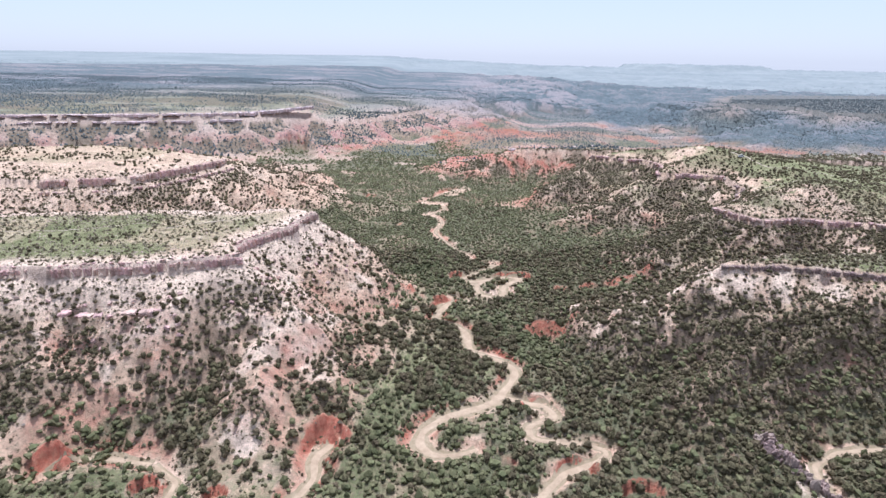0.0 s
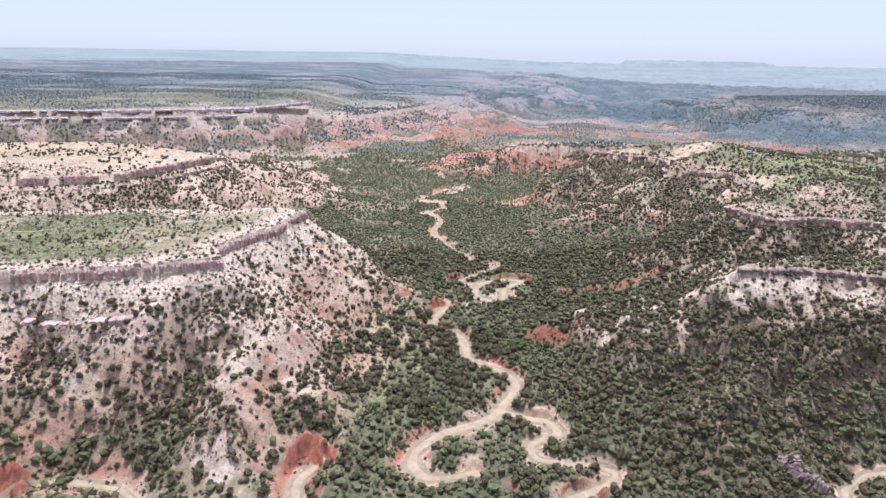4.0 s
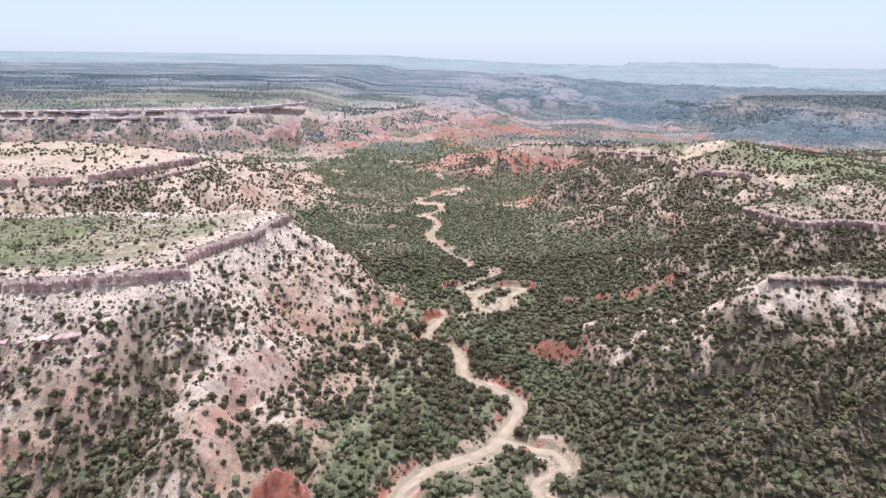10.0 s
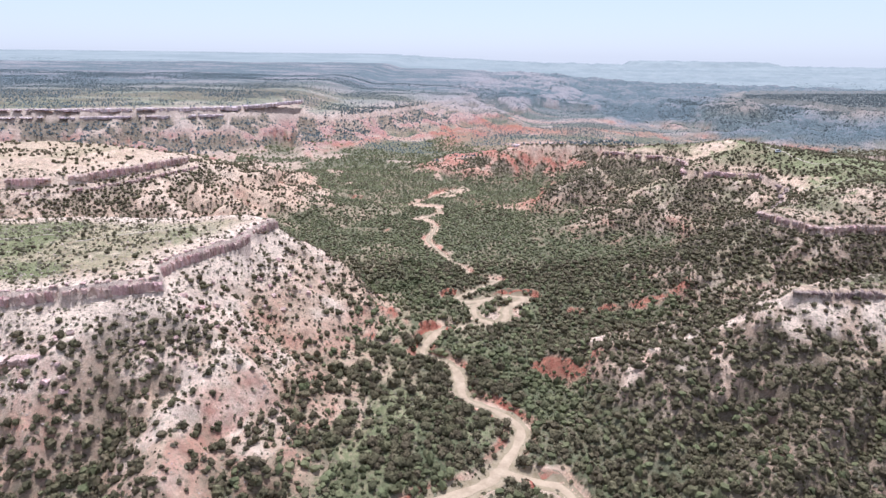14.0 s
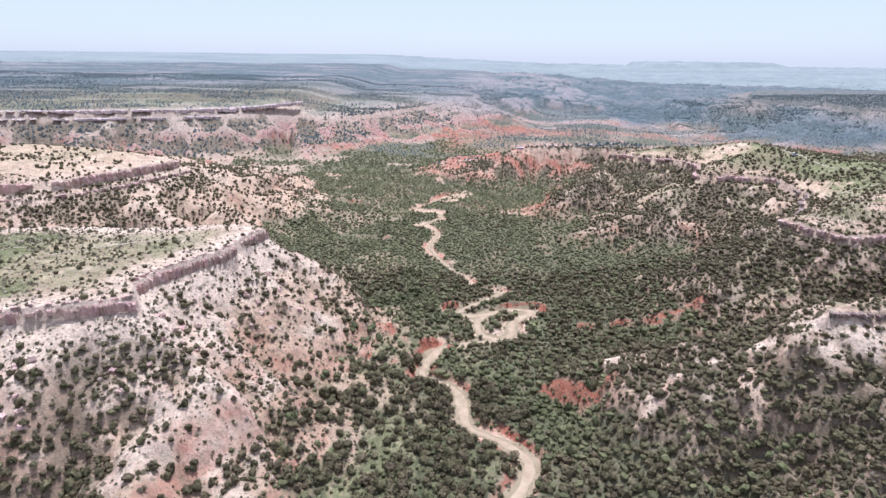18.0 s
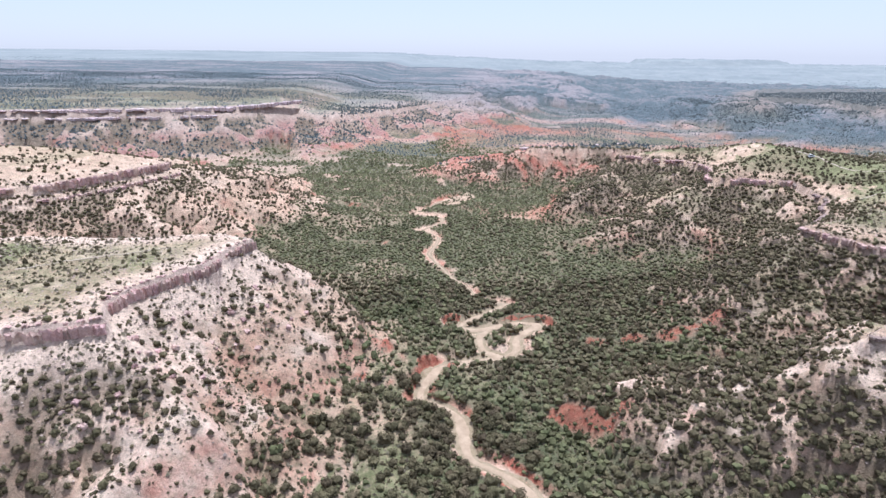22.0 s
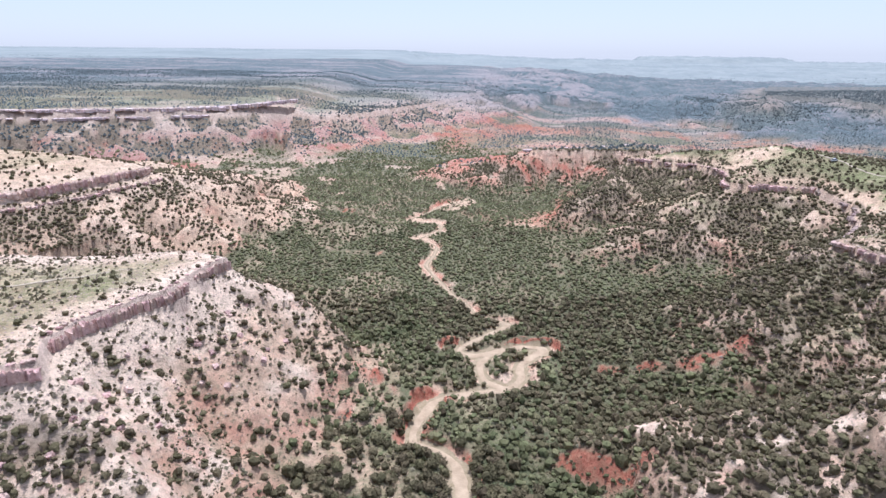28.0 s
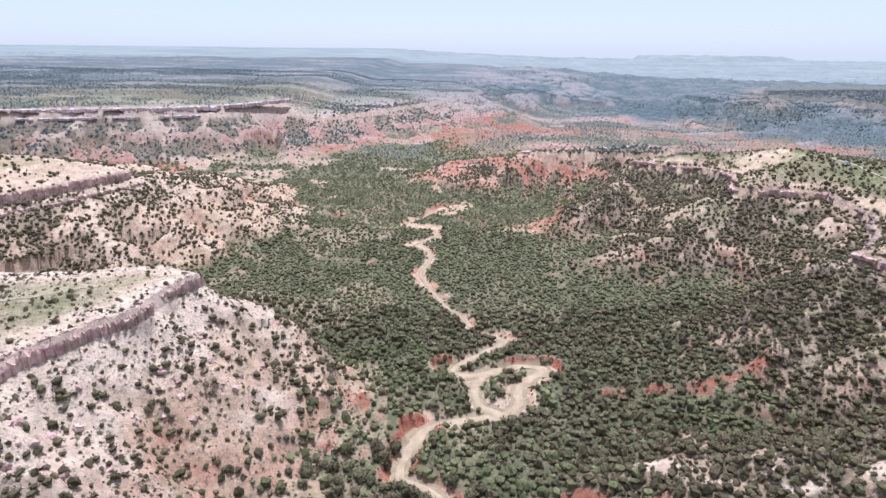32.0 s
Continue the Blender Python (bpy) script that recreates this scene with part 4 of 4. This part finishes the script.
def crown_shape(seed, sub, sprigs, flat=0.78, rough=0.34):
    """A lumpy crown of unit radius with sprigs that break its outline."""
    g = np.random.default_rng(seed)
    v, f = ico(sub)
    lump = sum(g.uniform(0.12, 0.30) * np.exp(-((v - d / np.linalg.norm(d)) ** 2).sum(1) / 0.35) for d in g.normal(size=(6, 3)))
    v = v * (0.70 + lump + g.normal(0, rough * 0.32, len(v)))[:, None]
    v[:, 2] = v[:, 2] * flat + 0.62 * flat
    v[:, 2] = np.maximum(v[:, 2], -0.05)
    if sprigs:
        d = g.normal(size=(sprigs, 3))
        d[:, 2] = np.abs(d[:, 2]) * 0.9 - 0.15
        d /= np.linalg.norm(d, axis=1, keepdims=True)
        c = d * g.uniform(0.68, 1.06, (sprigs, 1))
        size = g.uniform(0.10, 0.25, (sprigs, 1))
        tri = [c + size * g.normal(0, 0.75, (sprigs, 3)) for _ in range(3)]
        t = np.stack(tri, 1).reshape(-1, 3)
        t[:, 2] = np.maximum(t[:, 2] * flat + 0.62 * flat, 0.02)
        f = np.concatenate([f, len(v) + np.arange(3 * sprigs).reshape(-1, 3)])
        v = np.concatenate([v, t])
    return v, f


def joined(name, shapes, x, y, z, size, tall, material, label, category):
    """Many plants in one mesh."""
    g = np.random.default_rng(len(x))
    pick = g.integers(0, len(shapes), len(x))
    vs, fs, at = [], [], 0
    for k, (v, f) in enumerate(shapes):
        m = pick == k
        c = int(m.sum())
        if not c:
            continue
        a = g.uniform(0, 2 * math.pi, c)
        ca, sa, s = np.cos(a)[:, None], np.sin(a)[:, None], size[m][:, None]
        sx = g.uniform(0.8, 1.2, (c, 1))
        px = (v[None, :, 0] * ca - v[None, :, 1] * sa) * s * sx + x[m][:, None]
        py = (v[None, :, 0] * sa + v[None, :, 1] * ca) * s / sx + y[m][:, None]
        pz = v[None, :, 2] * s * tall[m][:, None] + z[m][:, None]
        vs.append(np.stack([px, py, pz], -1).reshape(-1, 3))
        fs.append((f[None] + (at + np.arange(c) * len(v))[:, None, None]).reshape(-1, 3))
        at += c * len(v)
    return tagged(new(name, mesh_from(name, np.concatenate(vs), np.concatenate(fs), material, False)), label, category, kind="stuff")


def sow(y0, y1, gap, seed, side=0.86, wide=0.0):
    g = np.random.default_rng(seed)
    gx, gy = np.meshgrid(np.arange(-max(y1 * side + 25, wide), max(y1 * side + 25, wide), gap), np.arange(y0, y1, gap))
    x, y = (gx + g.uniform(-0.48, 0.48, gx.shape) * gap).ravel(), (gy + g.uniform(-0.48, 0.48, gy.shape) * gap).ravel()
    k = np.abs(x) < np.maximum(y * side + 25, wide)
    x, y = x[k], y[k]
    z, rim, dw, red, hollow, crest = land(x, y, True)
    k = g.random(len(x)) < growth(x, y, z, rim, dw, hollow, crest) * (1 - 0.75 * np.clip(red, 0, 1))
    return x[k], y[k], z[k] - 0.08, g


NEAR = [crown_shape(300 + k, 2, 60, 0.8, 0.5) for k in range(7)]
SMALL = [crown_shape(310 + k, 1, 24, 0.82, 0.6) for k in range(8)]
MID = [crown_shape(320 + k, 1, 6) for k in range(6)]

def tuft_shape(seed):
    q = np.random.default_rng(seed)
    v = np.array([(1, 0, 0.1), (0, 1, 0.1), (-1, 0, 0.1), (0, -1, 0.1), (0.2, 0.1, 0.95), (-0.3, -0.2, 0.75)]) * q.uniform(0.6, 1.3, (6, 3))
    return v, np.array([(0, 1, 4), (1, 5, 4), (1, 2, 5), (2, 3, 5), (3, 4, 5), (3, 0, 4)])


TUFTS = [tuft_shape(k) for k in range(8)]


def lump_shape(seed):
    q = np.random.default_rng(seed)
    ring = [(math.cos(a) * q.uniform(0.75, 1.2), math.sin(a) * q.uniform(0.75, 1.2), 0.25) for a in np.arange(5) * 2 * math.pi / 5]
    v = np.array(ring + [(q.uniform(-0.3, 0.3), q.uniform(-0.3, 0.3), q.uniform(0.9, 1.25))] + [(0.55 * p[0], 0.55 * p[1], -0.3) for p in ring])
    return v, np.array([(c, (c + 1) % 5, 5) for c in range(5)] + [(c, 6 + c, 6 + (c + 1) % 5) for c in range(5)])


FAR = [lump_shape(40 + k) for k in range(8)]

x, y, z, g = sow(60, 330, 1.85, 5)
lush = np.maximum(step(z, 14, 3), 0.7 * (x > -8 + 0.12 * (y - 250)) * step(z, 30, 20))
size = (0.48 + 0.78 * g.random(len(x)) ** 1.4) * (1 + 0.42 * lush * g.random(len(x)) ** 0.5) * np.where((z > 30), 0.8, 1.0)
tall = g.uniform(0.95, 1.5, len(x))
green = (z < np.where((x > 30) & (y < 190), 14, 6)) & (g.random(len(x)) < 0.25 + 0.7 * step(fbm(x, y, 34, 84, 2), 0.42, 0.58))
# those beside the flight stand as trees of their own
single = np.argsort(np.hypot(x - 5, y - 205) + 25 * (size < 1.0) + 60 * (x > 0) * 0.2)[:300]
own = np.zeros(len(x), bool)
own[single] = True
LONE = []
for k in range(8):
    v, f = crown_shape(400 + k, 2, 130, 0.85, 0.30)
    LONE.append(mesh_from("crown", v, f, M_leaf_one))


def trunk_mesh(seed):
    g2 = random.Random(seed)
    vs, fs = [], []
    for b in range(4):
        a = b * 1.6 + g2.random()
        x0, y0, lean = 0.06 * math.cos(a), 0.06 * math.sin(a), 0.35 if b else 0.05
        for ring, (t, r) in enumerate(((-0.2, 0.10), (0.35, 0.075), (0.8, 0.03))):
            for c in range(5):
                w = c * 2 * math.pi / 5
                vs.append((x0 + math.cos(a) * lean * max(t, 0) + r * math.cos(w), y0 + math.sin(a) * lean * max(t, 0) + r * math.sin(w), t))
        o = b * 15
        fs += [(o + q * 5 + c, o + q * 5 + (c + 1) % 5, o + q * 5 + 5 + (c + 1) % 5, o + q * 5 + 5 + c) for q in range(2) for c in range(5)]
    return mesh_from("trunk", vs, fs, M_bark)


TRUNKS = [trunk_mesh(k) for k in range(3)]
models = []
for k in range(8):
    t = new("juniper_tree")
    part("trunk", TRUNKS[k % 3], t)
    part("crown", LONE[k], t)
    tagged(t, "rounded dark green juniper on the stony slope", "tree", "junipers on the slopes")
    models.append(t)
for n_, i in enumerate(single):
    m = pose(x[i], y[i], z[i], 0, 0, float(g.uniform(0, 360))) @ Matrix.Diagonal((size[i] * 1.1, size[i] * 1.1, size[i] * tall[i], 1))
    if n_ < 8:
        ob = models[n_]
        ob.matrix_basis = m
    else:
        ob = copy_thing(models[n_ % 8], m)
        ob.matrix_basis = m
    if z[i] < 3:
        ob["label"] = "rounded dark green juniper on the valley floor"
rest = ~own
close = (y < 185) & (size > 0.75)
k = rest & ~green & ~close
joined("juniper_scrub", SMALL, x[k], y[k], z[k], size[k], tall[k], M_leaf, "small dark junipers thinning out up the slopes", "shrubs")
k = rest & ~green & close
joined("juniper_scrub", NEAR, x[k], y[k], z[k], size[k], tall[k], M_leaf, "dark green juniper scrub dotted over the canyon slopes", "shrubs")
k = rest & green
joined("mesquite_thicket", SMALL, x[k], y[k], z[k], size[k], tall[k], M_green, "fresh green mesquite thicket on the valley floor", "shrubs")

# younger junipers fill in between on the wooded ridge and its flank
x, y, z, g = sow(90, 330, 2.0, 33)
k = (x > np.where(y < 235, 36, 50 + 0.25 * (y - 235))) & (z > 3)
x, y, z = x[k], y[k], z[k]
joined("juniper_scrub", SMALL, x, y, z, g.uniform(0.34, 0.85, len(x)), g.uniform(0.95, 1.6, len(x)), M_leaf, "young dark junipers crowding the wooded ridge", "shrubs")
x, y, z, g = sow(-45, 60, 3.8, 12, wide=95)
joined("juniper_scrub", SMALL[:3], x, y, z, g.uniform(0.7, 1.7, len(x)), g.uniform(0.9, 1.4, len(x)), M_leaf, "dark juniper scrub on the valley floor", "shrubs")
for start, end, gap, shapes in ((330, 440, 1.8, MID), (440, 560, 1.8, FAR)):
    x, y, z, g = sow(start, end, gap, 6 + start)
    size = 0.52 + 0.75 * g.random(len(x)) ** 1.3
    k = (z < 6) & (g.random(len(x)) < 0.85)
    tall = g.uniform(0.9, 1.6, len(x)) * np.where(k, 0.8, 1.0)
    joined("valley_woods", shapes, x[k], y[k], z[k], size[k], tall[k], M_green, "green mesquite and juniper woods in the valley", "woods")
    joined("slope_woods", shapes, x[~k], y[~k], z[~k], size[~k], tall[~k], M_leaf, "dark juniper woods on the farther slopes", "woods")
x, y, z, g = sow(560, 1400, 3.9, 7)
size, tall = g.uniform(0.5, 1.25, len(x)), g.uniform(1.0, 1.7, len(x))
hollow = land(x, y, True)[4]
k = (along(x, y, MESA_EAST_FAR, True)[0] + (fbm(x, y, 60, 91, 3) - 0.5) * 200 < 120) | ((hollow > -0.02) & (z < 30) & (z > 6) & (y < 950))
low = ~k & (y + (fbm(x, y, 50, 92, 3) - 0.5) * 260 < 720) & (z < 12)
joined("distant_woods", TUFTS, x[k], y[k], z[k], size[k] * 1.5, tall[k] * 0.85, M_hazed_cedar, "dark cedar woods over the far mesa and in the gullies", "woods")
joined("valley_woods", FAR, x[low], y[low], z[low], size[low] * 1.5, tall[low] * 0.8, M_green, "green woods in the far reach of the valley", "woods")
k = k | low
joined("distant_woods", TUFTS, x[~k], y[~k], z[~k], size[~k], tall[~k], M_hazed_scrub, "distant scattered scrub woods on plateau and canyon floor", "woods")
x, y, z, g = sow(1400, 2300, 20.0, 8)
size, tall = g.uniform(1.6, 4.2, len(x)), g.uniform(0.2, 0.34, len(x))
joined("horizon_woods", FAR, x, y, z, size, tall, M_hazed_scrub, "hazy woods on the far plain", "woods")

# low dry scrub and grass tufts between the junipers
g = np.random.default_rng(9)
x, y = g.uniform(-260, 260, 90000), g.uniform(90, 345, 90000)
k = np.abs(x) < y * 0.84 + 12
x, y = x[k], y[k]
z, rim, dw, red, hollow, crest = land(x, y, True)
k = (rim > 1.6) & (dw > 0.6) & (g.random(len(x)) < 0.30 + 0.6 * step(fbm(x, y, 14, 88, 3), 0.42, 0.58))
x, y, z = x[k], y[k], z[k]
size = 0.24 + 0.55 * g.random(len(x)) ** 2
dark = g.random(len(x)) < 0.6
joined("dry_scrub", TUFTS, x[~dark], y[~dark], z[~dark] - 0.05, size[~dark], g.uniform(0.8, 1.3, (~dark).sum()), M_scrub, "low dry grass tufts and thorny scrub", "scrub")
joined("seedling_scrub", TUFTS, x[dark], y[dark], z[dark] - 0.05, size[dark], g.uniform(0.8, 1.4, dark.sum()), M_leaf, "low dark green seedlings and yucca on the slopes", "scrub")

# rubble below the rims
v = np.array([(1, 0, 0), (0, 1, 0), (-1, 0, 0), (0, -1, 0), (0.3, 0.2, 0.9), (-0.3, -0.2, 0.8)])
f = np.array([(0, 1, 4), (1, 5, 4), (1, 2, 5), (2, 3, 5), (3, 4, 5), (3, 0, 4)])
PEBBLE = []
for k in range(4):
    q = np.random.default_rng(500 + k)
    w = v * q.uniform(0.65, 1.3, v.shape)
    w[:, 2] *= 0.7
    PEBBLE.append((w, f))
x, y = g.uniform(-220, 220, 125000), g.uniform(105, 330, 125000)
k = np.abs(x) < y * 0.86 + 15
x, y = x[k], y[k]
z, rim, dw, red, hollow, crest = land(x, y, True)
k = (z > 4) & (g.random(len(x)) < 0.12 + 0.55 * step(rim, 34, 3)) & (rim > 0.5)
x, y, z = x[k], y[k], z[k]
joined("rubble", PEBBLE, x, y, z, g.uniform(0.10, 0.36, len(x)) * np.where(g.random(len(x)) < 0.05, 1.8, 1), g.uniform(0.7, 1.1, len(x)), M_stone, "pale angular rubble fallen from the caprock", "rocks")


# ---- the parked car at the end of the trail, and the rocky outcrop ----
def box(bm, x0, x1, y0, y1, z0, z1, inset=0.0):
    """A box whose top is drawn in by inset."""
    low = [bm.verts.new(c) for c in ((x0, y0, z0), (x1, y0, z0), (x1, y1, z0), (x0, y1, z0))]
    top = [bm.verts.new(c) for c in ((x0 + inset, y0 + inset * 0.5, z1), (x1 - inset, y0 + inset * 0.5, z1), (x1 - inset, y1 - inset * 0.5, z1), (x0 + inset, y1 - inset * 0.5, z1))]
    bm.faces.new(low[::-1])
    bm.faces.new(top)
    for k in range(4):
        bm.faces.new((low[k], low[(k + 1) % 4], top[(k + 1) % 4], top[k]))


def bm_part(name, build, material, parent, label="", bevel=0.0):
    bm = bmesh.new()
    build(bm)
    if bevel:
        bmesh.ops.bevel(bm, geom=list(bm.edges), offset=bevel, segments=2, affect="EDGES")
    me = bpy.data.meshes.new(name)
    bm.to_mesh(me)
    bm.free()
    me.materials.append(material)
    return part(name, me, parent, label)


def parked_car(x, y, turn):
    z = float(land(np.array([x]), np.array([y]))[0])
    car = new("parked_car")
    bm_part("body", lambda bm: box(bm, -2.3, 2.3, -0.9, 0.9, 0.45, 1.05, 0.06), M_car, car, "white painted body", 0.08)
    bm_part("cabin", lambda bm: box(bm, -1.5, 1.1, -0.82, 0.82, 1.03, 1.72, 0.35), M_dark, car, "dark glazed cabin", 0.05)
    bm_part("roof", lambda bm: box(bm, -1.12, 0.72, -0.66, 0.66, 1.70, 1.80, 0.08), M_car, car, "white roof", 0.03)
    for wx in (-1.45, 1.45):
        for wy in (-0.85, 0.85):
            w = bm_part("wheel", lambda bm: bmesh.ops.create_cone(bm, cap_ends=True, segments=16, radius1=0.36, radius2=0.36, depth=0.24), M_dark, car)
            w.matrix_basis = pose(wx, wy, 0.36, 90, 0, 0)
    car.matrix_basis = pose(x, y, z + 0.1, 0, 0, turn)
    return tagged(car, "white car parked at the end of the dirt trail", "car")


parked_car(226, 427, 20)

v_at = lambda px, py: float(land(np.array([float(px)]), np.array([float(py)]))[0])
outcrop = new("rock_outcrop")
outcrop.location = (101, 132, v_at(101, 132))
tagged(outcrop, "dark grey jagged rock outcrop above the wash", "rocks")
g3 = random.Random(77)
back_to = Matrix.Translation(-Vector(outcrop.location))
for k in range(64):
    t = k / 63
    px, py = 97 + 6 * t + 9 * t * t + g3.gauss(0, 1.3), 143 - 22 * t + g3.gauss(0, 1.5)
    w = g3.uniform(1.1, 2.6)
    tall_w = w * g3.uniform(0.9, 2.1)
    part("rock_block", g3.choice(DARK_ROCKS), outcrop, "", back_to @ pose(px, py, v_at(px, py) + tall_w * 0.28, g3.uniform(-22, 22), g3.uniform(-22, 22), g3.uniform(0, 180)) @ Matrix.Diagonal((w, w * g3.uniform(0.7, 1.2), tall_w, 1)))

# single fallen blocks below the west cliffs
g3 = random.Random(78)
for k in range(70):
    t = g3.random()
    cx, cy = (-150 + 85 * t, 181 + 14 * t * t) if k % 2 else (-78 + 22 * t, 200 + 60 * t)
    px, py = cx + abs(g3.gauss(0, 9)) * (0.3 if k % 2 else 1.0), cy - abs(g3.gauss(0, 10)) * (1.0 if k % 2 else 0.3)
    w = g3.uniform(0.5, 1.5)
    rock = new("fallen_rock", g3.choice(ROCKS))
    rock.matrix_basis = pose(px, py, v_at(px, py) + w * 0.2, g3.uniform(-25, 25), g3.uniform(-25, 25), g3.uniform(0, 180)) @ Matrix.Diagonal((w * 1.2, w, w * 0.8, 1))
    tagged(rock, "angular pinkish-grey block fallen from the cliff", "rock", "fallen blocks")
